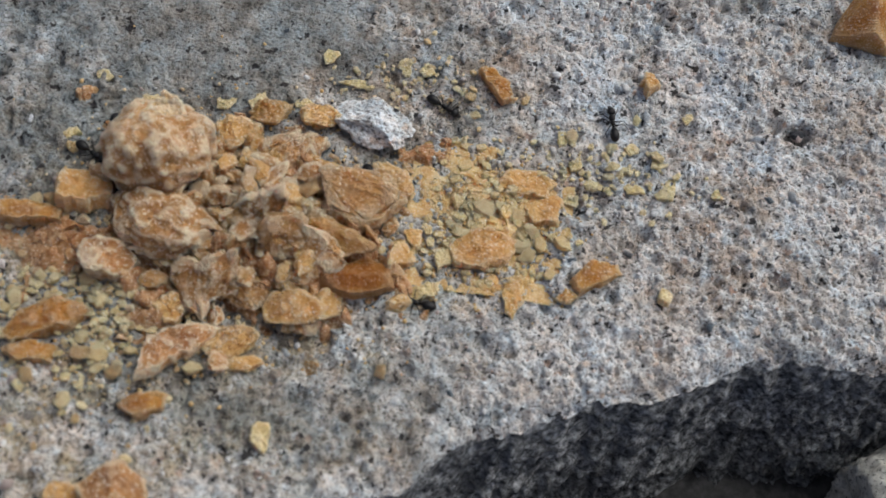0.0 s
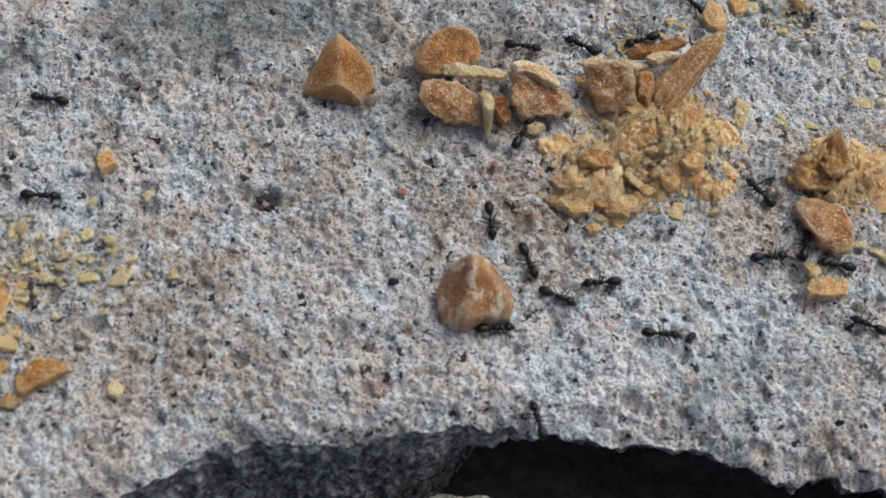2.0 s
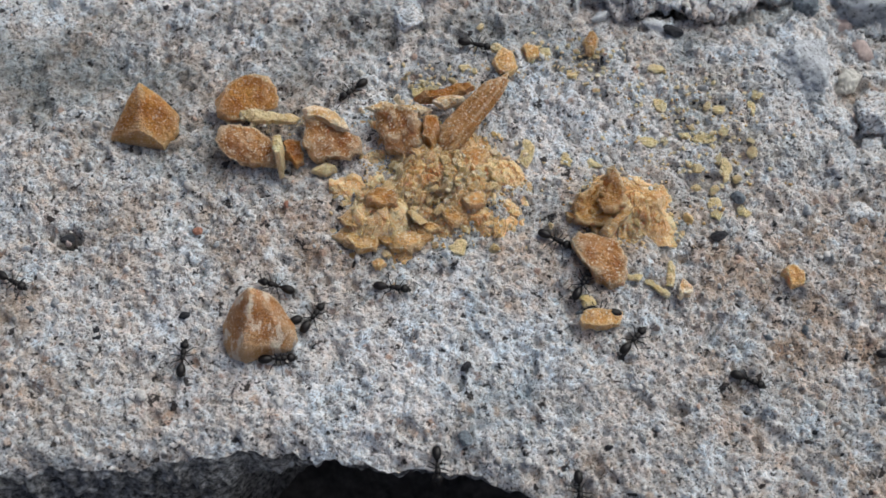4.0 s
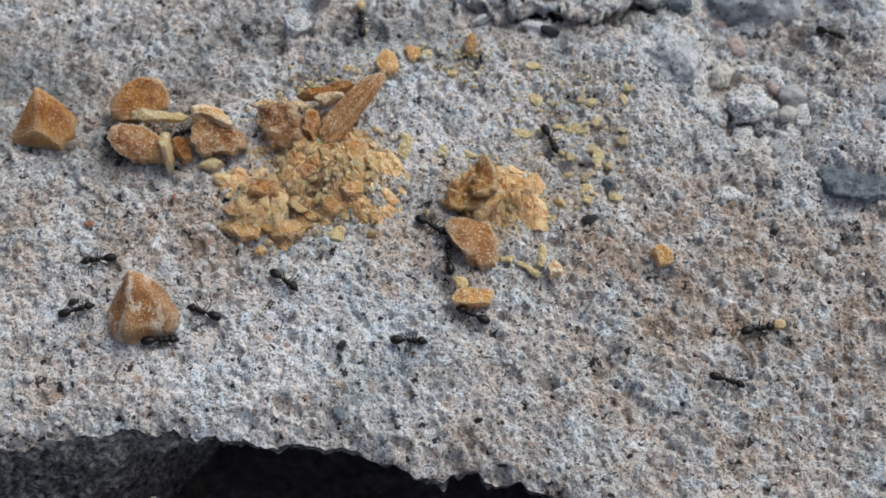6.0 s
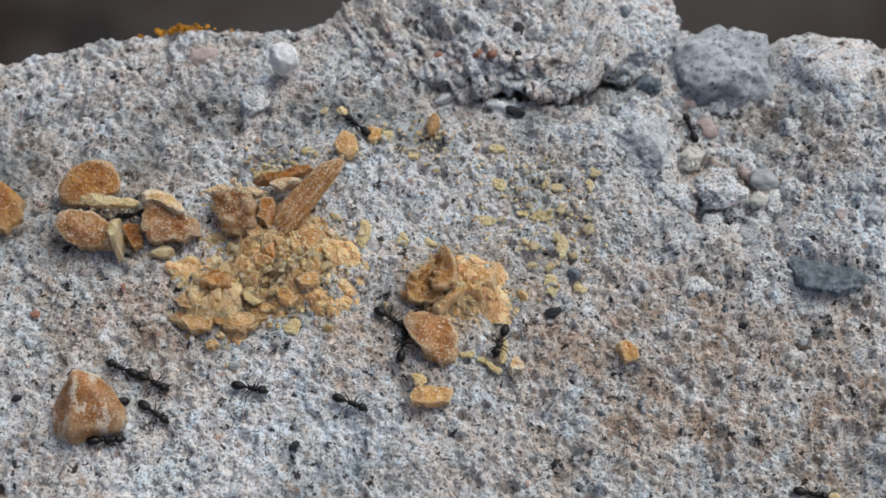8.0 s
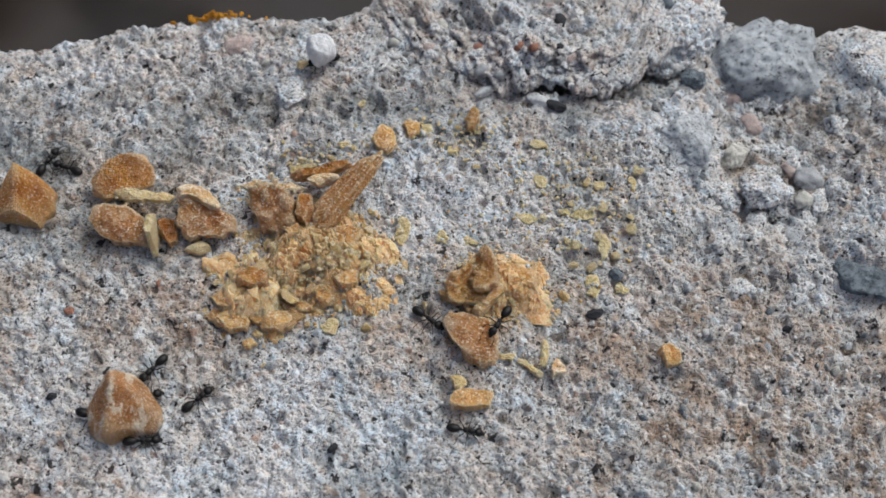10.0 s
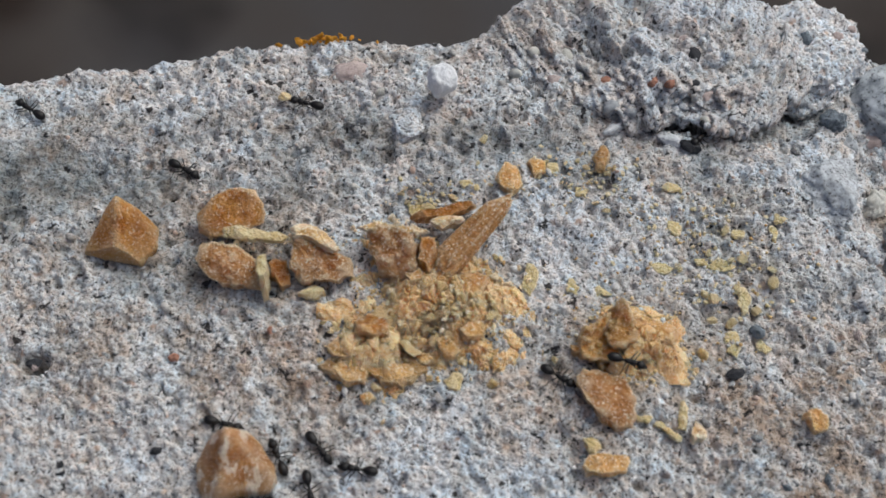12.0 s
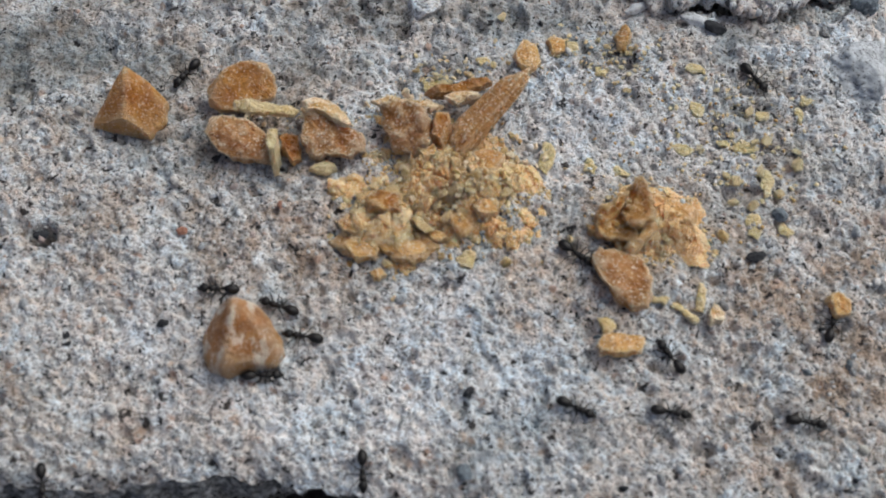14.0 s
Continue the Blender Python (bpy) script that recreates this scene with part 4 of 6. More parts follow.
# ---- brittle candy and its crumbs ----
FLAKES = [
    (1.62, 1.44, 0.14, 0.17),
    (1.95, 1.52, 0.15, 0.16),
    (2.21, 1.39, 0.14, 0.13),
    (1.49, 1.03, 0.22, 0.15),
    (1.86, 1.1, 0.16, 0.13),
    (2.06, 1.06, 0.23, 0.13),
    (2.24, 0.76, 0.14, 0.34),
    (2.13, 0.36, 0.17, 0.32),
    (2.42, 0.34, 0.16, 0.14),
    (2.59, 1.55, 0.18, 0.14),
    (2.53, 1.4, 0.11, 0.19),
    (0.27, 0.8, 0.16, 0.32),
    (0.66, 0.76, 0.14, 0.18),
    (0.92, 0.73, 0.23, 0.11),
    (1.6, 1.83, 0.22, 0.12),
    (0.75, 1.74, 0.19, 0.14),
    (-0.35, 1.7, 0.16, 0.11),
    (-0.78, 1.45, 0.23, 0.19),
    (0.47, 1.96, 0.12, 0.19),
    (0.99, 1.93, 0.14, 0.09),
]
FLAKES_LEFT = [
    (-6.25, -0.63, 0.14, 0.19),
    (-6.13, -0.83, 0.16, 0.21),
    (-5.58, -1.03, 0.21, 0.11),
    (-5.25, -0.96, 0.11, 0.38),
    (-5.37, -0.76, 0.15, 0.14),
    (-4.8, -0.99, 0.13, 0.15),
    (-5.64, -0.64, 0.11, 0.15),
    (-5.95, -1.03, 0.18, 0.11),
    (-6.14, -1.2, 0.19, 0.17),
    (-5.14, -0.25, 0.11, 0.15),
    (-7.79, -0.14, 0.13, 0.23),
    (-7.58, -0.14, 0.19, 0.18),
    (-8.18, -0.38, 0.37, 0.09),
    (-8.51, -0.11, 0.13, 0.23),
    (-10.51, -0.67, 0.18, 0.14),
    (-10.65, -1.3, 0.16, 0.12),
    (-9.07, -0.71, 0.23, 0.19),
    (-10.03, -0.84, 0.21, 0.19),
    (-9.37, -0.78, 0.21, 0.16),
    (-8.66, -0.67, 0.23, 0.12),
]


def build_big_heap():
    chip("candy_chunk", AMBER, (-10.47, -3.07, 0), 0.2, 0, [(-0.22, -0.22), (-0, -0.15), (0.25, -0.01), (0.37, 0.17), (0.23, 0.23), (-0.03, 0.15), (-0.28, 0), (-0.33, -0.16)], "flat brown-amber brittle slab beside the heap", "candy pieces of the big heap")
    chip("candy_chunk", AMBER, (-10.50, -3.35, 0), 0.14, 1, [(-0.1, -0.1), (0.17, -0.06), (0.21, 0.08), (-0.01, 0.09), (-0.27, -0.01)], "small amber brittle slab beside the heap", "candy pieces of the big heap")
    chip("candy_slab", CRUST, (-9.35, -3.17, 0.03), 0.14, 2, [(-0.17, -0.29), (-0.01, -0.14), (0.19, 0.03), (0.36, 0.26), (0.24, 0.28), (-0.08, 0.16), (-0.26, 0.03), (-0.26, -0.33)], "pale dusted brittle slab lying before the heap", "candy pieces of the big heap", tilt=-10)
    chip("candy_chunk", AMBER, (-9.51, -3.66, 0), 0.14, 3, [(-0.03, -0.14), (0.18, -0.03), (0.19, 0.12), (-0.12, 0.07), (-0.22, -0.02)], "amber brittle piece before the heap", "candy pieces of the big heap")
    chip("candy_chunk", HONEY, (-8.77, -3.15, 0), 0.1, 4, [(0.05, -0.08), (0.17, 0.04), (0.07, 0.08), (-0.11, 0.04), (-0.18, -0.09)], "honey brittle piece before the heap", "candy pieces of the big heap")
    chip("candy_chunk", BROWN, (-9.55, -4.40, 0), 0.3, 5, [(-0.2, -0.16), (0.11, -0.16), (0.29, -0.06), (0.21, 0.11), (-0, 0.22), (-0.13, 0.11), (-0.27, -0.06)], "thick brown brittle chunk near the slab's edge", "candy pieces of the big heap")
    chip("candy_chunk", HONEY, (-9.96, -4.51, 0), 0.15, 6, [(-0.06, -0.1), (0.19, -0.04), (0.11, 0.09), (-0.07, 0.08), (-0.17, -0.03)], "honey brittle piece beside a brown chunk", "candy pieces of the big heap")
    chip("candy_chunk", YELLOW, (-8.50, -3.78, 0), 0.1, 7, [(0.03, -0.12), (0.08, -0.06), (0.04, 0.1), (-0.06, 0.11), (-0.1, -0.04)], "yellow brittle crumb before the heap", "candy pieces of the big heap")
    chip("candy_chunk", HONEY, (-10.39, -1.91, 0.02), 0.22, 8, [(-0.2, -0.18), (0.04, -0.19), (0.29, -0.07), (0.2, 0.19), (-0.05, 0.2), (-0.28, 0.05)], "jagged amber brittle chunk in the big heap", "candy pieces of the big heap", tilt=-12)
    chip("candy_chunk", AMBER, (-10.81, -2.15, 0), 0.18, 9, [(-0.24, -0.11), (-0.05, -0.1), (0.28, -0.04), (0.3, 0.09), (-0.01, 0.12), (-0.28, 0.04)], "jagged amber brittle chunk in the big heap", "candy pieces of the big heap")
    chip("candy_chunk", CRUST, (-10.09, -2.45, 0.02), 0.26, 10, [(-0.21, -0.09), (-0.09, -0.18), (0.17, -0.16), (0.3, 0.02), (0.17, 0.18), (-0.07, 0.17), (-0.27, 0.05)], "sugar-dusted brittle chunk at the foot of the heap", "candy pieces of the big heap", tilt=6)
    chip("candy_chunk", HONEY, (-9.65, -2.56, 0), 0.12, 11, [(-0.05, -0.09), (0.14, -0.04), (0.11, 0.07), (-0.04, 0.09), (-0.16, -0.03)], "jagged amber brittle chunk in the big heap", "candy pieces of the big heap")
    chip("candy_chunk", HONEY, (-8.44, -2.61, 0.02), 0.2, 12, [(-0.21, -0.14), (0.03, -0.15), (0.29, -0.06), (0.3, 0.07), (0.08, 0.19), (-0.21, 0.12), (-0.28, -0.02)], "rounded honey brittle slab at the foot of the heap", "candy pieces of the big heap", tilt=24)
    chip("candy_slab", DEEP, (-7.93, -2.31, 0.04), 0.2, 13, [(-0.26, -0.15), (-0.03, -0.16), (0.15, -0.11), (0.34, -0.02), (0.27, 0.15), (0.05, 0.24), (-0.17, 0.08), (-0.35, -0.03)], "glassy dark amber brittle slab leaning on the heap", "candy pieces of the big heap", fine=0.3, tilt=5)
    chip("candy_slab", BROWN, (-8.01, -1.68, 0.12), 0.16, 14, [(-0.29, -0.17), (-0.14, -0.22), (0.07, -0.27), (0.25, -0.11), (0.41, 0.18), (0.29, 0.27), (0.04, 0.29), (-0.19, 0.09), (-0.44, -0.06)], "wide brown brittle slab with white sugar on the heap", "candy pieces of the big heap", tilt=-14)
    chip("candy_chunk", HONEY, (-8.29, -2.14, 0.1), 0.25, 15, [(-0.1, -0.12), (0.14, -0.11), (0.26, -0.04), (0.16, 0.08), (-0.14, 0.13), (-0.33, 0.05)], "jagged amber brittle chunk in the big heap", "candy pieces of the big heap", tilt=23)


def build_heap_top():
    """Curled and folded flakes piled over each other on the big heap."""
    group = "candy pieces of the big heap"
    rows = [
        (BROWN, -9.12, -1.86, 0.26, 0.4, 0.62, 0.14, 0.5, 50, -28, 18, "tall folded brittle flake standing on the heap"),
        (CRUST, -8.86, -1.96, 0.28, 0.42, 0.66, 0.16, 0.4, 52, 20, -12, "tall folded brittle flake standing on the heap"),
        (CRUST, -8.72, -1.36, 0.24, 0.7, 0.5, 0.1, 0.3, 25, -10, 30, "jagged sugar-dusted flake on the heap"),
        (HONEY, -9.2, -1.1, 0.06, 0.55, 0.36, 0.1, 0.2, 15, 0, 5, "jagged honey flake on the heap"),
        (BROWN, -9.32, -1.3, 0.12, 0.42, 0.34, 0.1, 0.4, 30, 20, 70, "jagged brown flake on the heap"),
        (HONEY, -8.4, -1.4, 0.1, 0.62, 0.4, 0.12, 0.3, 24, 12, -20, "jagged honey flake on the heap"),
        (CRUST, -8.58, -1.12, 0.06, 0.4, 0.3, 0.1, 0.3, 30, -20, 40, "jagged sugar-dusted flake on the heap"),
        (BROWN, -8.02, -1.6, 0.16, 0.8, 0.56, 0.2, 0.15, 16, 8, -12, "wide frosted brown slab lying on the heap"),
        (AMBER, -8.14, -1.95, 0.14, 0.72, 0.34, 0.16, 0.2, 42, 4, -10, "amber wedge of brittle on the heap"),
        (CRUST, -8.34, -2.12, 0.22, 0.76, 0.5, 0.12, 0.3, 40, 16, -24, "jagged sugar-dusted flake on the heap"),
        (BROWN, -8.62, -2.04, 0.3, 0.44, 0.64, 0.12, 0.5, 56, -14, 25, "jagged brown flake on the heap"),
        (HONEY, -8.5, -2.36, 0.06, 0.44, 0.36, 0.12, 0.3, 34, 10, 50, "jagged honey flake on the heap"),
        (CRUST, -9.32, -2.55, 0.14, 0.36, 0.66, 0.1, 0.5, 34, -24, 12, "jagged sugar-dusted flake at the heap's foot"),
        (HONEY, -9.44, -2.75, 0.02, 0.4, 0.3, 0.08, 0.3, 20, 0, 30, "jagged honey flake at the heap's foot"),
        (CRUST, -9.1, -2.46, 0.2, 0.46, 0.6, 0.12, 0.4, 42, 22, -30, "jagged sugar-dusted flake at the heap's foot"),
        (BROWN, -8.88, -2.5, 0.08, 0.5, 0.4, 0.14, 0.3, 38, -8, 15, "jagged brown flake at the heap's foot"),
        (HONEY, -7.62, -2.02, 0.02, 0.36, 0.3, 0.1, 0.3, 24, 10, 60, "jagged honey flake at the heap's foot"),
        (HONEY, -7.75, -1.3, 0.03, 0.5, 0.3, 0.08, 0.2, 16, 14, -25, "jagged honey flake at the heap's foot"),
        (AMBER, -8.95, -0.82, 0.02, 0.44, 0.3, 0.1, 0.2, 12, 0, 10, "amber flake behind the heap"),
        (AMBER, -9.9, -0.95, 0.02, 0.3, 0.24, 0.1, 0.2, 16, 10, 40, "amber flake behind the heap"),
        (HONEY, -8.5, -0.76, 0.02, 0.44, 0.28, 0.1, 0.2, 14, 8, -8, "honey flake behind the heap"),
        (CREAM, -9.62, -2.3, 0.12, 0.5, 0.2, 0.08, 0.4, 48, 0, 8, "pale broken rim of a husk"),
        (CREAM, -8.72, -2.14, 0.24, 0.3, 0.22, 0.08, 0.5, 30, -30, 0, "pale broken rim of brittle on the heap"),
        (CREAM, -9.74, -1.26, 0.62, 0.4, 0.3, 0.07, 0.5, 20, 0, 10, "pale crumbly rim on the round husk"),
        (CREAM, -9.58, -1.74, 0.42, 0.3, 0.4, 0.08, 0.6, 50, 20, -10, "pale crumbly rim on the round husk"),
        (CREAM, -9.7, -1.95, 0.28, 0.36, 0.26, 0.08, 0.5, 55, 0, 20, "pale crumbly rim on the round husk"),
        (HONEY, -8.9, -3.0, 0.02, 0.5, 0.34, 0.1, 0.2, 18, 0, 20, "jagged honey flake before the heap"),
    ]
    for seed, (mat, x, y, up, w, d, thick, curl, rx, ry, rz, label) in enumerate(rows):
        if seed < 2 or mat is CREAM:
            bm = shard((w, d), seed + 30, thick, curl)
        else:
            bm = splinter((w * 1.15, d * 1.1, thick * 1.5), seed + 30, 11, 0.04)
        ob = put(part("candy_flake", bm, mat, crease=24), x, y, up, rz, rx, ry)
        tagged(ob, label, "candy", group)
    # smaller flakes that stick out of the pile at all angles
    rng = random.Random(44)
    for k in range(88):
        dx, dy = rng.gauss(0, 0.5), rng.gauss(0, 0.5)
        x, y = -8.85 + 1.0 * dx, -1.85 + 0.85 * dy
        if math.hypot(x + 9.8, y + 1.5) < 0.42:
            continue
        w = rng.uniform(0.16, 0.36)
        up = 0.34 * max(0.0, 1 - dx * dx - dy * dy) + rng.uniform(0.0, 0.05)
        ob = put(part("candy_flake", splinter((w * 1.2, w * rng.uniform(0.6, 0.9), w * rng.uniform(0.3, 0.55)), 100 + k, 10, 0.02), rng.choice((CRUST, HONEY, BROWN, AMBER, BROWN, CRUST)), crease=30), x, y, up, rng.uniform(0, 360), rng.uniform(10, 55), rng.uniform(-35, 35))
        tagged(ob, "small jagged brittle flake in the heap", "candy", group)


def build_thin_spread():
    chip("candy_flake", HONEY, (-6.57, -1.13, 0), 0.08, 31, [(-0.13, -0.15), (0.18, -0.11), (0.31, 0.05), (0.1, 0.16), (-0.16, 0.12), (-0.29, -0.07)], "flat honey-coloured brittle flake on the concrete", "scattered brittle flakes")
    chip("candy_flake", HONEY, (-6.38, -1.33, 0), 0.09, 32, [(-0.09, -0.19), (0.14, -0.13), (0.19, 0.13), (-0.02, 0.15), (-0.22, 0.04)], "flat honey-coloured brittle flake on the concrete", "scattered brittle flakes")
    chip("candy_flake", HONEY, (-6.88, -1.81, 0), 0.12, 33, [(-0.24, -0.19), (0.01, -0.2), (0.25, -0.11), (0.33, 0.11), (0.11, 0.21), (-0.14, 0.17), (-0.32, 0.01)], "flat honey-coloured brittle flake on the concrete", "scattered brittle flakes")
    chip("candy_flake", AMBER, (-5.85, -1.91, 0), 0.14, 34, [(-0.13, -0.2), (0.04, -0.07), (0.25, 0.06), (0.17, 0.18), (-0.08, 0.12), (-0.24, -0.09)], "flat honey-coloured brittle flake on the concrete", "scattered brittle flakes")
    chip("candy_flake", HONEY, (-6.09, -2.14, 0), 0.08, 35, [(0, -0.07), (0.12, 0), (-0.02, 0.09), (-0.1, -0.03)], "flat honey-coloured brittle flake on the concrete", "scattered brittle flakes")
    chip("candy_flake", HONEY, (-6.57, -2.24, 0), 0.06, 36, [(0.03, -0.21), (0.08, -0.02), (0.03, 0.21), (-0.09, 0.16), (-0.05, -0.14)], "flat honey-coloured brittle flake on the concrete", "scattered brittle flakes")
    chip("candy_flake", YELLOW, (-5.22, -2.01, 0), 0.08, 37, [(0.03, -0.07), (0.07, 0.03), (-0.03, 0.08), (-0.07, -0.05)], "flat honey-coloured brittle flake on the concrete", "scattered brittle flakes")
    chip("candy_flake", AMBER, (-6.93, -0.24, 0), 0.14, 38, [(-0.07, -0.05), (0.07, -0.18), (0.18, -0.13), (0.1, 0.03), (-0.1, 0.19), (-0.18, 0.14)], "flat honey-coloured brittle flake on the concrete", "scattered brittle flakes")
    chip("candy_flake", HONEY, (-5.52, 0.04, 0), 0.14, 39, [(-0.01, -0.15), (0.11, -0.03), (0.05, 0.11), (-0.05, 0.1), (-0.1, -0.03)], "flat honey-coloured brittle flake on the concrete", "scattered brittle flakes")
    chip("candy_flake", HONEY, (-6.89, -1.51, 0), 0.06, 40, [(-0.03, -0.1), (0.12, -0.02), (0.05, 0.1), (-0.14, 0.02)], "flat honey-coloured brittle flake on the concrete", "scattered brittle flakes")
    chip("candy_flake", YELLOW, (-7.21, -1.92, 0), 0.06, 41, [(-0.04, -0.14), (0.08, -0.07), (0.05, 0.14), (-0.09, 0.07)], "flat honey-coloured brittle flake on the concrete", "scattered brittle flakes")
    chip("candy_flake", YELLOW, (-7.34, -2.28, 0), 0.05, 42, [(-0.09, -0.1), (0.11, -0.04), (0.13, 0.12), (-0.15, 0.02)], "flat honey-coloured brittle flake on the concrete", "scattered brittle flakes")
    chip("candy_flake", HONEY, (-7.51, -1.79, 0), 0.06, 43, [(0.07, -0.14), (0.09, 0.08), (-0.12, 0.1), (-0.04, -0.05)], "flat honey-coloured brittle flake on the concrete", "scattered brittle flakes")


def build_slab_pieces():
    chip("candy_pyramid", AMBER, (-3.45, 0.98, 0), 0.56, 44, [(-0.03, -0.24), (0.18, -0.27), (0.31, -0.08), (0.28, 0.13), (0.13, 0.2), (-0.03, 0.23), (-0.19, 0.19), (-0.3, 0.02), (-0.36, -0.17)], "pyramid-shaped amber brittle chunk on the concrete", "brittle pieces on the slab", peak=(-0.03, 0.18), faces=(-140, -30, 90, 165, 25), soft=0.05)
    chip("candy_slab", AMBER, (-2.48, 1.22, 0.12), 0.14, 45, [(-0.14, -0.23), (0.11, -0.18), (0.3, -0.07), (0.3, 0.11), (0.2, 0.22), (-0.02, 0.23), (-0.16, 0.15), (-0.3, -0.02), (-0.29, -0.2)], "rounded amber brittle slab leaning on another", "brittle pieces on the slab", tilt=26, fine=0.7)
    chip("candy_slab", BROWN, (-2.45, 0.71, 0.1), 0.13, 46, [(-0.23, -0.05), (-0.12, -0.14), (0.1, -0.2), (0.3, -0.2), (0.31, -0.01), (0.19, 0.12), (-0, 0.2), (-0.24, 0.2), (-0.3, 0.06)], "jagged caramel-brown brittle slab with sugar specks", "brittle pieces on the slab", tilt=30)
    chip("candy_sliver", YELLOW, (-2.24, 0.96, 0.2), 0.07, 47, [(-0.2, -0.05), (0, -0.06), (0.26, -0.06), (0.3, 0.02), (0.1, 0.03), (-0.14, 0.08), (-0.32, 0.04)], "thin yellow sliver lying across the chunks", "brittle pieces on the slab")
    chip("candy_sliver", YELLOW, (-2.12, 0.62, 0), 0.34, 48, [(-0.05, -0.04), (0.01, -0.21), (0.06, -0.19), (0.05, 0.02), (-0.02, 0.23), (-0.05, 0.18)], "thin upright yellow sliver of brittle", "brittle pieces on the slab")
    chip("candy_chunk", DEEP, (-1.98, 0.66, 0), 0.14, 49, [(-0.08, -0.03), (0.03, -0.14), (0.1, -0.09), (0.05, 0.12), (-0.1, 0.14)], "dark amber brittle bit between the slabs", "brittle pieces on the slab")
    chip("candy_chunk", BROWN, (-1.66, 0.83, 0.08), 0.15, 50, [(-0.22, 0.08), (-0.24, -0.06), (-0.17, -0.19), (-0.04, -0.23), (0.21, -0.21), (0.37, -0.12), (0.32, 0.01), (0.19, 0.06), (0.02, 0.19), (-0.17, 0.26), (-0.29, 0.21)], "jagged brown brittle chunk with a broken pale rim", "brittle pieces on the slab", tilt=24, fine=1.6)
    chip("candy_sliver", CREAM, (-1.69, 0.93, 0.24), 0.1, 51, [(-0.18, -0.02), (-0.04, -0.02), (0.16, -0.14), (0.25, -0.11), (0.1, 0.05), (-0.05, 0.15), (-0.24, 0.08)], "pale crumbly rim broken off a brittle chunk", "brittle pieces on the slab")
    chip("candy_crumb", YELLOW, (-1.68, 0.51, 0), 0.1, 52, [(-0.01, -0.07), (0.13, 0.01), (0.03, 0.08), (-0.14, -0.02)], "small yellow brittle crumb under the chunks", "brittle pieces on the slab")
    chip("candy_chunk", BROWN, (-0.98, 0.92, 0.06), 0.24, 53, [(-0.21, 0.01), (-0.11, -0.2), (0.09, -0.24), (0.27, -0.17), (0.2, 0.16), (0.01, 0.24), (-0.25, 0.2)], "brown brittle chunk in the small heap", "brittle pieces on the slab", tilt=20, fine=1.6)
    chip("candy_sliver", CREAM, (-0.99, 1.03, 0.28), 0.08, 54, [(-0.23, -0.04), (0.03, -0.01), (0.25, -0.07), (0.33, 0.01), (0.08, 0.03), (-0.13, 0.07), (-0.32, 0.01)], "white sugary rim on the small heap", "brittle pieces on the slab")
    chip("candy_slab", DEEP, (-0.54, 1.30, 0.1), 0.12, 55, [(-0.25, -0.11), (0.03, -0.08), (0.3, 0.09), (0.26, 0.15), (-0.02, 0.01), (-0.31, -0.06)], "dark amber brittle strip behind the small heap", "brittle pieces on the slab")
    chip("candy_sliver", CREAM, (-0.47, 1.16, 0.18), 0.1, 56, [(-0.08, -0.07), (0.16, -0), (0.11, 0.07), (-0.19, 0)], "white sugary crust in the small heap", "brittle pieces on the slab")
    chip("candy_chunk", AMBER, (-0.66, 0.87, 0.03), 0.24, 57, [(-0.07, -0.09), (0.03, -0.19), (0.11, -0.04), (0.03, 0.18), (-0.1, 0.13)], "amber shard in the small heap", "brittle pieces on the slab")
    chip("candy_chunk", HONEY, (-0.78, 0.68, 0.02), 0.2, 58, [(-0.02, -0.13), (0.13, -0.06), (0.04, 0.12), (-0.14, 0.08)], "honey shard in the small heap", "brittle pieces on the slab")
    chip("candy_chunk", HONEY, (-0.25, 0.64, 0.02), 0.16, 59, [(-0.12, -0.13), (0.11, -0.11), (0.18, 0.06), (0.02, 0.13), (-0.2, 0.05)], "honey shard in the small heap", "brittle pieces on the slab")


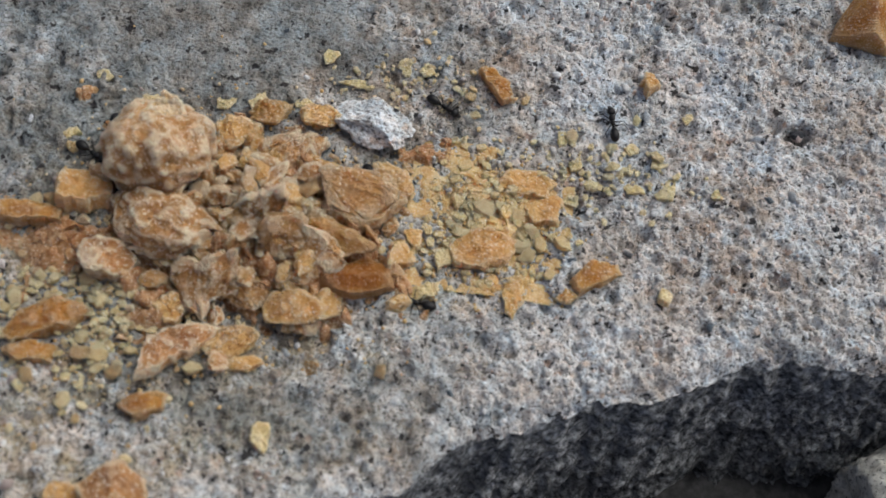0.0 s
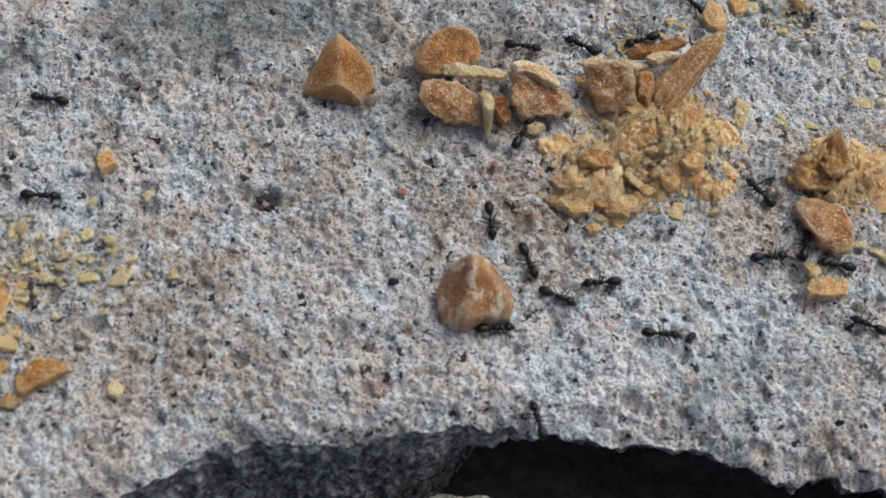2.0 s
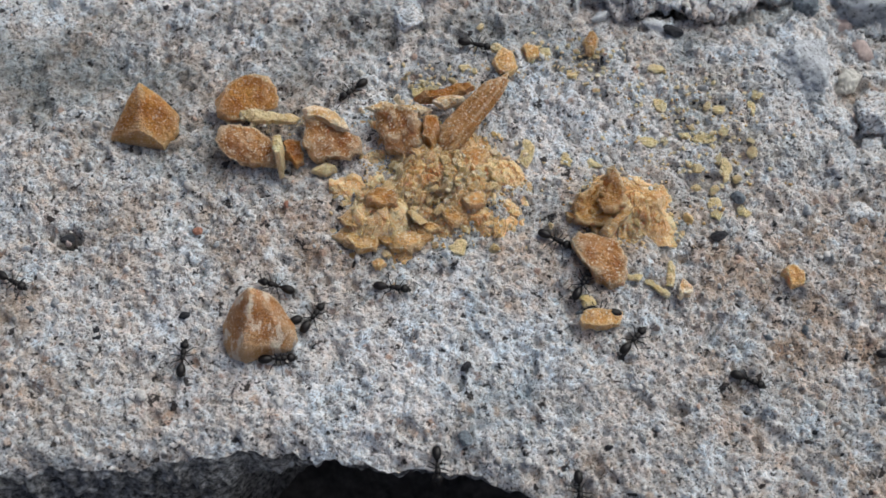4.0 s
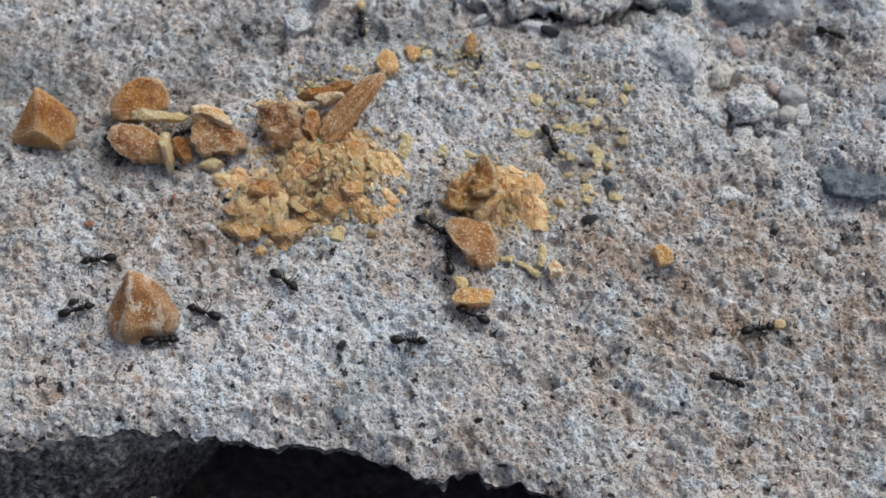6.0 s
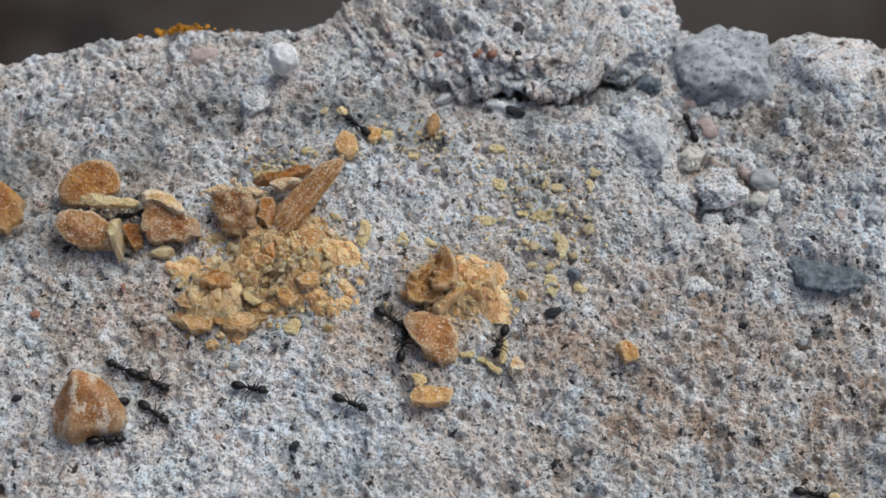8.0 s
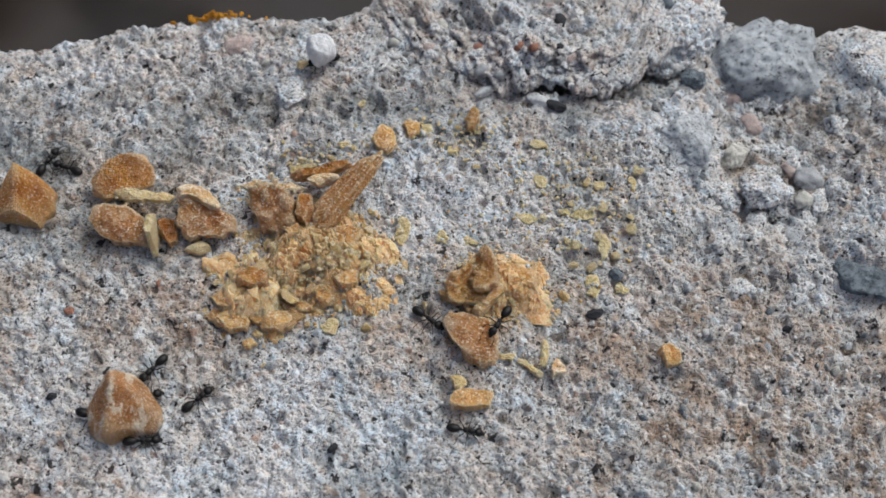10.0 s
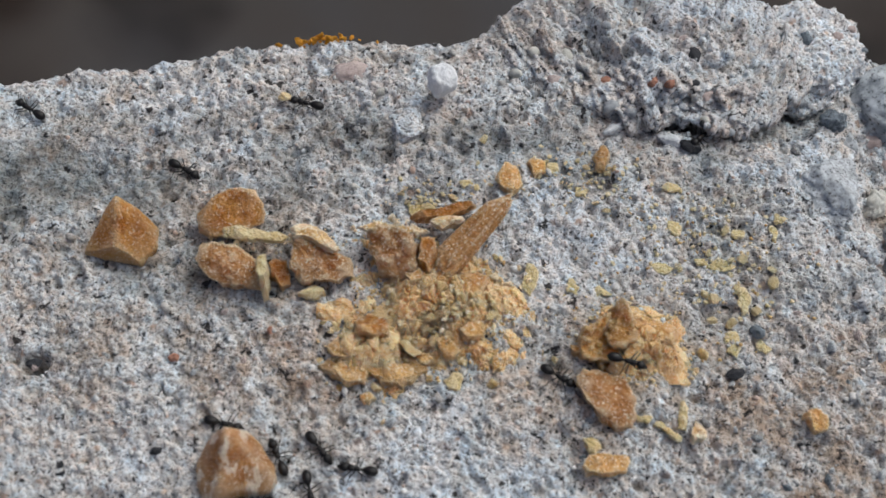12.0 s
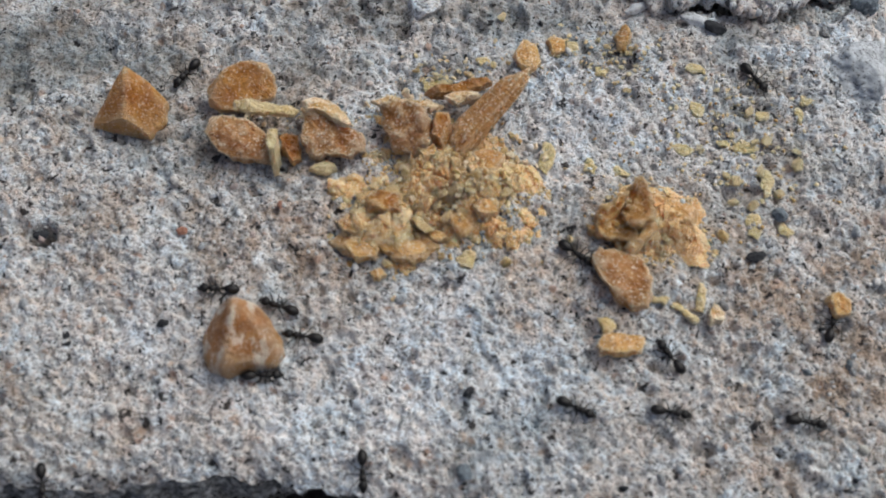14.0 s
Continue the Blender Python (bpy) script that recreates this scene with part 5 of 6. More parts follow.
def build_slab_bits():
    chip("candy_chunk", AMBER, (-1.12, 0.18, 0.02), 0.22, 60, [(-0.13, -0.07), (0.03, -0.13), (0.18, -0.07), (0.14, 0.08), (-0.04, 0.14), (-0.18, 0.05)], "cupped amber brittle chunk in the small heap", "brittle pieces on the slab")
    chip("candy_slab", AMBER, (-1.09, -0.10, 0), 0.08, 61, [(-0.41, -0.11), (-0.23, -0.2), (-0.09, -0.08), (0.12, -0.15), (0.35, -0.16), (0.51, -0.01), (0.41, 0.12), (0.19, 0.26), (-0.06, 0.21), (-0.31, 0.13), (-0.49, -0.02)], "flat fused amber brittle plate under the small heap", "brittle pieces on the slab")
    chip("candy_chunk", HONEY, (-1.35, 0.03, 0), 0.1, 62, [(-0.03, -0.14), (0.16, -0.07), (0.1, 0.05), (-0.06, 0.15), (-0.17, 0.01)], "flat honey brittle chunk at the edge of the small heap", "brittle pieces on the slab")
    chip("candy_chunk", HONEY, (-1.29, -0.18, 0), 0.1, 63, [(-0.02, -0.12), (0.15, -0.09), (0.16, 0.04), (-0.04, 0.1), (-0.24, 0.06)], "flat honey brittle chunk at the edge of the small heap", "brittle pieces on the slab")
    chip("candy_chunk", HONEY, (-0.90, -0.18, 0), 0.12, 64, [(-0.12, -0.08), (0.08, -0.1), (0.22, 0.03), (0.02, 0.11), (-0.2, 0.04)], "flat honey brittle chunk at the edge of the small heap", "brittle pieces on the slab")
    chip("candy_chunk", HONEY, (-0.64, -0.01, 0), 0.08, 65, [(-0.03, -0.09), (0.12, -0.02), (0.06, 0.05), (-0.15, 0.06)], "flat honey brittle chunk at the edge of the small heap", "brittle pieces on the slab")
    chip("candy_chunk", HONEY, (-0.23, 0.25, 0), 0.14, 66, [(-0.03, -0.12), (0.12, -0.08), (0.08, 0.14), (-0.06, 0.11), (-0.11, -0.05)], "flat honey brittle chunk at the edge of the small heap", "brittle pieces on the slab")
    chip("candy_chunk", HONEY, (-0.44, 0.08, 0), 0.1, 67, [(0.01, -0.12), (0.13, -0.02), (0, 0.1), (-0.15, 0.04)], "flat honey brittle chunk at the edge of the small heap", "brittle pieces on the slab")
    chip("candy_chunk", HONEY, (-0.82, 0.14, 0), 0.1, 68, [(-0.02, -0.11), (0.12, -0.04), (0.04, 0.11), (-0.14, 0.04)], "flat honey brittle chunk at the edge of the small heap", "brittle pieces on the slab")
    chip("candy_chunk", HONEY, (1.33, 0.36, 0), 0.14, 69, [(-0.2, -0.02), (-0.15, -0.2), (0.05, -0.12), (0.26, -0.13), (0.31, 0.01), (0.08, 0.14), (-0.08, 0.21), (-0.26, 0.11)], "crumbly honey brittle chunk beside the curled husk", "brittle pieces on the slab")
    chip("candy_chunk", HONEY, (1.53, 0.16, 0), 0.1, 70, [(-0.12, -0.06), (0.06, -0.07), (0.16, -0.02), (0.04, 0.1), (-0.14, 0.05)], "honey brittle piece beside the curled husk", "brittle pieces on the slab")
    chip("candy_sliver", HONEY, (1.14, 0.05, 0.1), 0.12, 71, [(-0.08, -0.15), (0, -0.07), (0.17, 0.15), (0.09, 0.18), (-0.17, -0.11)], "amber strut of brittle across the husk", "brittle pieces on the slab")
    chip("candy_chunk", BROWN, (0.99, -0.28, 0.06), 0.15, 72, [(-0.19, -0.03), (-0.06, -0.19), (0.09, -0.3), (0.23, -0.26), (0.25, -0.03), (0.18, 0.19), (0, 0.24), (-0.22, 0.25), (-0.28, 0.13)], "pinkish amber brittle tongue with a sugary tip", "brittle pieces on the slab", tilt=18)
    chip("candy_chunk", AMBER, (0.74, 0.14, 0), 0.1, 73, [(-0.04, -0.06), (0.09, -0.06), (0.04, 0.06), (-0.09, 0.05)], "small amber brittle leaf beside the husk", "brittle pieces on the slab")
    chip("candy_slab", HONEY, (0.96, -0.86, 0), 0.13, 74, [(-0.16, -0.09), (-0.01, -0.1), (0.21, -0.05), (0.24, 0.1), (0.04, 0.09), (-0.14, 0.06), (-0.18, -0.02)], "oblong orange brittle chip on the concrete", "brittle pieces on the slab")
    chip("candy_crumb", YELLOW, (0.87, -0.68, 0), 0.06, 75, [(-0.03, -0.06), (0.09, -0.03), (0.03, 0.04), (-0.09, 0.05)], "small yellow brittle crumb on the concrete", "brittle pieces on the slab")
    chip("candy_sliver", YELLOW, (1.32, -0.42, 0), 0.045, 76, [(-0.05, -0.03), (0.05, -0.05), (0.08, 0.03), (-0.08, 0.04)], "thin yellow sliver of brittle on the concrete", "brittle pieces on the slab")
    chip("candy_sliver", YELLOW, (1.52, -0.49, 0), 0.045, 77, [(-0.12, 0.06), (0.09, -0.11), (0.14, -0.08), (-0.1, 0.12)], "thin yellow sliver of brittle on the concrete", "brittle pieces on the slab")
    chip("candy_sliver", YELLOW, (1.67, -0.35, 0), 0.045, 78, [(-0.05, -0.11), (0.02, -0.13), (0.05, 0.11), (-0.02, 0.14)], "thin yellow sliver of brittle on the concrete", "brittle pieces on the slab")
    chip("candy_crumb", CREAM, (1.78, -0.52, 0), 0.12, 79, [(-0.04, -0.1), (0.1, -0.03), (0, 0.12), (-0.06, 0.01)], "pale brittle crumb on the concrete", "brittle pieces on the slab")
    chip("candy_crumb", HONEY, (2.86, -0.32, 0), 0.12, 80, [(-0.07, -0.04), (0, -0.12), (0.12, -0.03), (0.09, 0.05), (-0.02, 0.1), (-0.13, 0.03)], "heart-shaped honey brittle crumb on the concrete", "brittle pieces on the slab")
    chip("candy_crumb", HONEY, (-0.01, 0.02, 0), 0.07, 81, [(-0.02, -0.14), (0.05, -0.11), (0.02, 0.14), (-0.05, 0.11)], "small honey brittle crumb on the concrete", "brittle pieces on the slab")
    chip("candy_crumb", HONEY, (-1.12, -0.40, 0), 0.08, 82, [(-0.04, -0.05), (0.03, -0.06), (0.07, 0.01), (0.01, 0.07), (-0.06, 0.03)], "small honey brittle crumb on the concrete", "brittle pieces on the slab")
    chip("candy_flake", YELLOW, (-0.37, -0.21, 0), 0.05, 83, [(-0.05, -0.07), (0.05, -0.07), (0.1, 0.05), (-0.01, 0.08), (-0.09, 0.01)], "thin yellow brittle flake on the concrete", "brittle pieces on the slab")
    chip("candy_crumb", HONEY, (0.06, 1.77, 0), 0.1, 84, [(0.02, -0.19), (0.11, -0.09), (0.06, 0.12), (-0.05, 0.17), (-0.15, -0.02)], "honey brittle crumb behind the stick", "brittle pieces on the slab")
    chip("candy_crumb", HONEY, (0.32, 1.94, 0), 0.08, 85, [(-0.03, -0.12), (0.1, -0.04), (0.04, 0.1), (-0.11, 0.06)], "honey brittle crumb on the concrete", "brittle pieces on the slab")
    chip("candy_crumb", AMBER, (0.92, 2.08, 0), 0.1, 86, [(-0.04, -0.13), (0.04, -0.14), (0.07, 0.1), (-0, 0.16), (-0.07, 0.01)], "narrow amber brittle crumb on the concrete", "brittle pieces on the slab")


def build_boulder():
    chip("candy_boulder", SCARRED, (-2.20, -1.09, 0), 0.68, 87, [(-0.31, -0.16), (-0.24, -0.28), (-0.08, -0.33), (0.09, -0.25), (0.32, -0.19), (0.37, -0.09), (0.34, 0.04), (0.21, 0.19), (0.08, 0.28), (-0.04, 0.31), (-0.16, 0.27), (-0.27, 0.16), (-0.33, 0.03)], "caramel-brown faceted brittle lump with white sugar scars", "", peak=(-0.03, 0.16), faces=(-150, -48, 90, 165, 22), soft=0.08)


def build_flakes():
    for k, (x, y, w, d) in enumerate(FLAKES + FLAKES_LEFT):
        rng = random.Random(k)
        ring = []
        for i in range(6):
            a = i * math.pi / 3 + rng.uniform(-0.4, 0.4)
            ring.append((w / 2 * math.cos(a) * rng.uniform(0.75, 1.2), d / 2 * math.sin(a) * rng.uniform(0.75, 1.2)))
        chip("candy_flake", YELLOW, (x, y, -0.005), rng.uniform(0.02, 0.035), 700 + k, ring, "thin yellow brittle flake lying on the concrete", "thin yellow flakes", tilt=rng.uniform(-12, 12))


def build_husks():
    heap = "candy pieces of the big heap"
    tagged(put(part("candy_husk", shell((0.92, 0.84, 0.84), 3, 0.09, (-0.75, 0.2, -0.6), 0.8, 0.45), CRUST, crease=50), -9.8, -1.55, 0.06, 10), "hollow round husk of dusted brittle in the heap", "candy", heap)
    tagged(put(part("candy_husk", shell((0.94, 0.62, 0.5), 8, 0.1, (0.9, -0.2, -0.4), 0.7, 0.4), CRUST, crease=50), -9.62, -2.1, 0.06, -15), "flattened frosted husk of brittle in the heap", "candy", heap)
    for seed, (x, y, up, w, d, thick, curl, rx, ry, rz, label) in enumerate([
        (0.84, 0.2, 0.06, 0.4, 0.46, 0.12, 0.7, 18, 14, 20, "curled amber brittle flake standing on its edge"),
        (1.08, 0.34, 0.08, 0.38, 0.34, 0.12, 0.5, 16, -20, -14, "curled amber brittle flake leaning on another"),
        (0.98, 0.08, 0.06, 0.3, 0.3, 0.08, 0.5, 30, 0, 50, "curled amber brittle flake lying between two others"),
    ]):
        ob = put(part("candy_flake", shard((w, d), 71 + seed, thick, curl), AMBER, crease=35), x, y, up, rz, rx, ry)
        tagged(ob, label, "candy", "brittle pieces on the slab")
    bm = lump((1.1, 0.3, 0.26), 510, sub=5, cuts=8, rough=0.09, fine=0.05, keep=(0.65, 0.95))
    for v in bm.verts:
        k = abs(v.co.x) / (0.55 * CM)
        v.co.x = math.copysign(k ** 0.5 * 0.55 * CM, v.co.x)
        v.co.y *= 1 - 0.25 * v.co.x / (0.55 * CM)
    ob = part("candy_stick", bm, BROWN, crease=35)
    ob.matrix_world = pose(-0.26 * CM, 1.08 * CM, (ground(-0.26, 1.08) + 0.1) * CM, 0, -19, 47)
    tagged(ob, "amber brittle stick leaning up out of the crumbs", "candy", "brittle pieces on the slab")


BEDS = [
    (-0.48, 0.46, 0.6, 0.42, 0.15, 0.09, 0.075),
    (-1.06, 0.05, 0.38, 0.28, 0.11, 0.2, 0.085),
    (1.28, 0.28, 0.36, 0.24, 0.11, 0.14, 0.09),
    (-9.0, -1.85, 1.15, 0.85, 0.3, 0.26, 0.16),
    (-6.85, -1.5, 0.5, 0.48, 0.04, 0.16, 0.05),
    (-10.3, -2.3, 0.6, 0.3, 0.06, 0.2, 0.08),
]


def build_beds():
    """The fused crumbs that hold the heaps together."""
    for seed, (cx, cy, rx, ry, high, cell, step) in enumerate(BEDS):
        u, v = np.meshgrid(np.linspace(-1.5, 1.5, int(rx * 330)), np.linspace(-1.5, 1.5, int(ry * 330)))
        xs, ys = cx + rx * u, cy + ry * v
        wx, wy = xs + 0.02 * swell(xs, ys, 0.06, 360), ys + 0.02 * swell(xs, ys, 0.06, 361)
        a, who_a = shattered(wx, wy, cell, 300 + seed)
        b, who_b = shattered(wx, wy, cell * 0.42, 320 + seed)
        rise = high * (1.25 * np.exp(-(u * u + v * v) * 1.3) - 0.42 + 0.4 * swell(xs, ys, 0.3, 340 + seed) + 0.25 * swell(xs, ys, 0.12, 350 + seed))
        full = np.clip(rise / high + 0.35, 0, 1)
        zs = floor_height(xs, ys) + 0.015 + rise + full * (step * a + step * 0.7 * b)
        zs = np.where(rise < 0, np.minimum(zs, floor_height(xs, ys) + 0.05 + 2.0 * rise + 0.5 * step * a), zs)
        ob = sheet("crumb_bed", xs, ys, zs, HEAP_BED if seed in (3, 5) else SPREAD_BED if seed == 4 else BED, np.clip(0.6 * who_a + 0.4 * who_b, 0, 1))
        ob.data.polygons.foreach_set("use_smooth", np.zeros(len(ob.data.polygons), bool))
        tagged(ob, "fused bed of broken amber candy crumbs", "crumbs", kind="stuff")


def scatter_crumbs():
    """Loose crumbs of brittle, a few shapes used again and again."""
    rng = random.Random(31)
    shapes = {}
    for mat in (HONEY, AMBER, YELLOW, CREAM, BROWN, CRUST, CRUMB):
        for k in range(5):
            ob = part("candy_crumb", splinter((1.15, rng.uniform(0.6, 1.0), rng.uniform(0.3, 0.6)), 600 + k, 9 + k), mat)
            shapes[mat.name, k] = ob.data
            bpy.data.objects.remove(ob)
    fields = [
        (-0.5, 0.48, 0.6, 0.46, 130, 0.13, 0.2, (CRUMB, CRUMB, CREAM, HONEY), "pale brittle crumb in the small heap", "crumbs of the small heap"),
        (-1.0, 0.1, 0.48, 0.34, 36, 0.18, 0.13, (CRUMB, HONEY, AMBER, CRUMB), "honey brittle crumb in the small heap", "crumbs of the small heap"),
        (1.25, 0.25, 0.36, 0.26, 44, 0.12, 0.12, (CRUMB, CRUMB, CREAM), "honey brittle crumb by the curled husk", "crumbs round the husk"),
        (-1.7, 1.0, 0.3, 0.1, 16, 0.08, 0.3, (CREAM,), "pale sugary crumb on a brittle chunk", "crumbs of the small heap"),
        (-1.0, 1.1, 0.4, 0.12, 18, 0.09, 0.4, (CREAM,), "pale sugary crumb on a brittle chunk", "crumbs of the small heap"),
        (-2.4, 0.95, 0.4, 0.12, 12, 0.08, 0.26, (CREAM, YELLOW), "pale sugary crumb on a brittle slab", "crumbs of the small heap"),
        (1.95, 1.15, 0.8, 0.7, 36, 0.1, -0.01, (YELLOW,), "small yellow crumb on the concrete", "loose crumbs"),
        (0.7, 1.9, 0.7, 0.3, 24, 0.1, 0.0, (YELLOW, HONEY), "small yellow crumb on the concrete", "loose crumbs"),
        (-0.7, 1.5, 0.5, 0.22, 18, 0.1, 0.0, (YELLOW, HONEY), "small yellow crumb on the concrete", "loose crumbs"),
        (-9.0, -1.85, 1.2, 0.9, 70, 0.22, 0.42, (AMBER, CRUST, CRUST, BROWN), "amber brittle crumb in the big heap", "crumbs of the big heap"),
        (-10.2, -2.9, 0.9, 0.8, 110, 0.15, 0.03, (CRUMB, AMBER, YELLOW, YELLOW), "amber brittle crumb before the big heap", "crumbs of the big heap"),
        (-6.85, -1.5, 0.6, 0.6, 80, 0.16, 0.02, (CRUMB, YELLOW, CRUMB), "flat honey crumb in the thin spread", "crumbs of the thin spread"),
        (-7.6, -0.3, 0.8, 0.35, 28, 0.12, 0.0, (YELLOW, HONEY), "small yellow crumb on the concrete", "loose crumbs"),
        (-5.8, -0.9, 0.7, 0.4, 26, 0.13, 0.0, (YELLOW,), "small yellow crumb on the concrete", "loose crumbs"),
    ]
    rest = {}
    for cx, cy, rx, ry, count, size, high, mats, label, group in fields:
        for k in range(count * 5):
            dx, dy = rng.gauss(0, 0.5), rng.gauss(0, 0.5)
            lean = 65 if high > 0.1 else 25
            x, y = cx + rx * dx, cy + ry * dy
            s = size * rng.uniform(0.55, 1.3) * (1.0 if k < count * 0.5 else rng.uniform(0.3, 0.65))
            mat, shape = rng.choice(mats), rng.randrange(5)
            up = high * max(0, 1 - (dx * dx + dy * dy)) * rng.uniform(0.35, 1)
            m = pose(x * CM, y * CM, (rest_height(x, y) + up - 0.005) * CM, rng.uniform(-1, 1) * lean, rng.uniform(-1, 1) * lean, rng.uniform(0, 360)) @ Matrix.Scale(s, 4)
            if k >= count * 0.5:
                rest.setdefault(mat, []).append((shapes[mat.name, shape], m))
                continue
            ob = new("candy_crumb", shapes[mat.name, shape])
            ob.matrix_world = m
            tagged(ob, label, "crumb", group)
    for mat, many in rest.items():
        verts, faces = [], []
        for me, m in many:
            co = np.empty(len(me.vertices) * 3)
            me.vertices.foreach_get("co", co)
            mat4 = np.array(m)
            base = sum(len(v) for v in verts)
            faces += [[i + base for i in p.vertices] for p in me.polygons]
            verts.append(co.reshape(-1, 3) @ mat4[:3, :3].T + mat4[:3, 3])
        me = bpy.data.meshes.new("fine_crumbs")
        me.from_pydata(np.concatenate(verts).tolist(), [], faces)
        me.materials.append(mat)
        tagged(new("fine_crumbs", me), "fine brittle crumbs strewn over the concrete", "crumbs", kind="stuff")


def scatter_stuff():
    """Sand grains and candy dust, past counting."""
    rng = np.random.default_rng(8)
    ico = bmesh.new()
    bmesh.ops.create_icosphere(ico, subdivisions=1, radius=1)
    base = np.array([v.co[:] for v in ico.verts])
    tris = np.array([[v.index for v in f.verts] for f in ico.faces])
    ico.free()

    def cloud(name, x, y, r, material, label, category, sink):
        z = surface(x, y)[0]
        n = len(x)
        spin = rng.uniform(0, 6.28, n)
        stretch = rng.uniform(0.6, 1.25, (n, 1, 3))
        pts = base[None] * stretch * (1 + rng.uniform(-0.4, 0.4, (n, len(base), 1)))
        c, s = np.cos(spin)[:, None], np.sin(spin)[:, None]
        pts = np.stack([pts[..., 0] * c - pts[..., 1] * s, pts[..., 0] * s + pts[..., 1] * c, pts[..., 2] * 0.8], -1)
        pts = pts * r[:, None, None] + np.stack([x, y, z + sink * r], -1)[:, None]
        me = bpy.data.meshes.new(name)
        verts = (pts * CM).reshape(-1, 3)
        faces = (tris[None] + len(base) * np.arange(n)[:, None, None]).reshape(-1, 3)
        me.vertices.add(len(verts)), me.loops.add(faces.size), me.polygons.add(len(faces))
        me.vertices.foreach_set("co", verts.ravel())
        me.loops.foreach_set("vertex_index", faces.ravel())
        me.polygons.foreach_set("loop_start", np.arange(0, faces.size, 3))
        me.update(calc_edges=True)
        me.materials.append(material)
        tagged(new(name, me), label, category, kind="stuff")

    n = 16000
    x = rng.uniform(-12, 6, n)
    v = rng.uniform(0.01, 0.99, n)
    y = front(x) * (1 - v) + back(x) * v
    keep = (skim_shaded(x, y) < 0.3) & (swell(x, y, 0.5, 98) > rng.uniform(-1.6, 0.6, n))
    x, y = x[keep], y[keep]
    cloud("sand_grains", x, y, 0.01 + 0.032 * rng.beta(1.1, 5, len(x)) + 0.03 * (rng.random(len(x)) < 0.03) * rng.random(len(x)), GRAINS, "loose sand and grit on the concrete", "sand", 0.2)
    xs, ys = [], []
    for cx, cy, rx, ry, k in ((-0.55, 0.45, 0.55, 0.42, 1800), (1.2, 0.25, 0.4, 0.28, 600), (-9.0, -1.9, 1.3, 1.0, 2200), (-6.85, -1.55, 0.55, 0.55, 1000), (1.8, 1.2, 0.9, 0.6, 120), (-10, -3, 0.9, 0.6, 300)):
        xs.append(cx + rx * rng.normal(0, 0.55, k)), ys.append(cy + ry * rng.normal(0, 0.55, k))
    x, y = np.concatenate(xs), np.concatenate(ys)
    cloud("candy_dust", x, y, rng.uniform(0.008, 0.022, len(x)), DUST, "fine yellow candy dust on the concrete", "crumbs", 0.3)


# ---- ants ----
def tube(bm, points, radii, sides=6):
    """A bent tapering tube through points in cm."""
    rings = []
    for k, (p, r) in enumerate(zip(points, radii)):
        a, b = Vector(points[max(k - 1, 0)]), Vector(points[min(k + 1, len(points) - 1)])
        q = (b - a).to_track_quat("Z", "Y")
        rings.append([bm.verts.new((Vector(p) + q @ Vector((math.cos(t) * r, math.sin(t) * r, 0))) * CM) for t in (2 * math.pi * s / sides for s in range(sides))])
    for one, two in zip(rings, rings[1:]):
        for s in range(sides):
            bm.faces.new((one[s], one[(s + 1) % sides], two[(s + 1) % sides], two[s]))
    bm.faces.new(rings[0][::-1]), bm.faces.new(rings[-1])
    return bm


def egg(bm, centre, radii, tip=0.0, tilt=0.0):
    """A rounded body segment. tip: how much narrower it is towards the front."""
    got = bmesh.ops.create_uvsphere(bm, u_segments=14, v_segments=10, radius=1)["verts"]
    turn = Matrix.Rotation(radians(tilt), 3, "Y")
    for v in got:
        c = v.co
        k = 1 - tip * c.x
        v.co = (turn @ Vector((c.x * radii[0], c.y * radii[1] * k, c.z * radii[2] * k)) + Vector(centre)) * CM
    return bm


LEG_ROOTS = [(0.055, 0.02, 38), (0.02, 0.022, 4), (-0.012, 0.02, -38)]


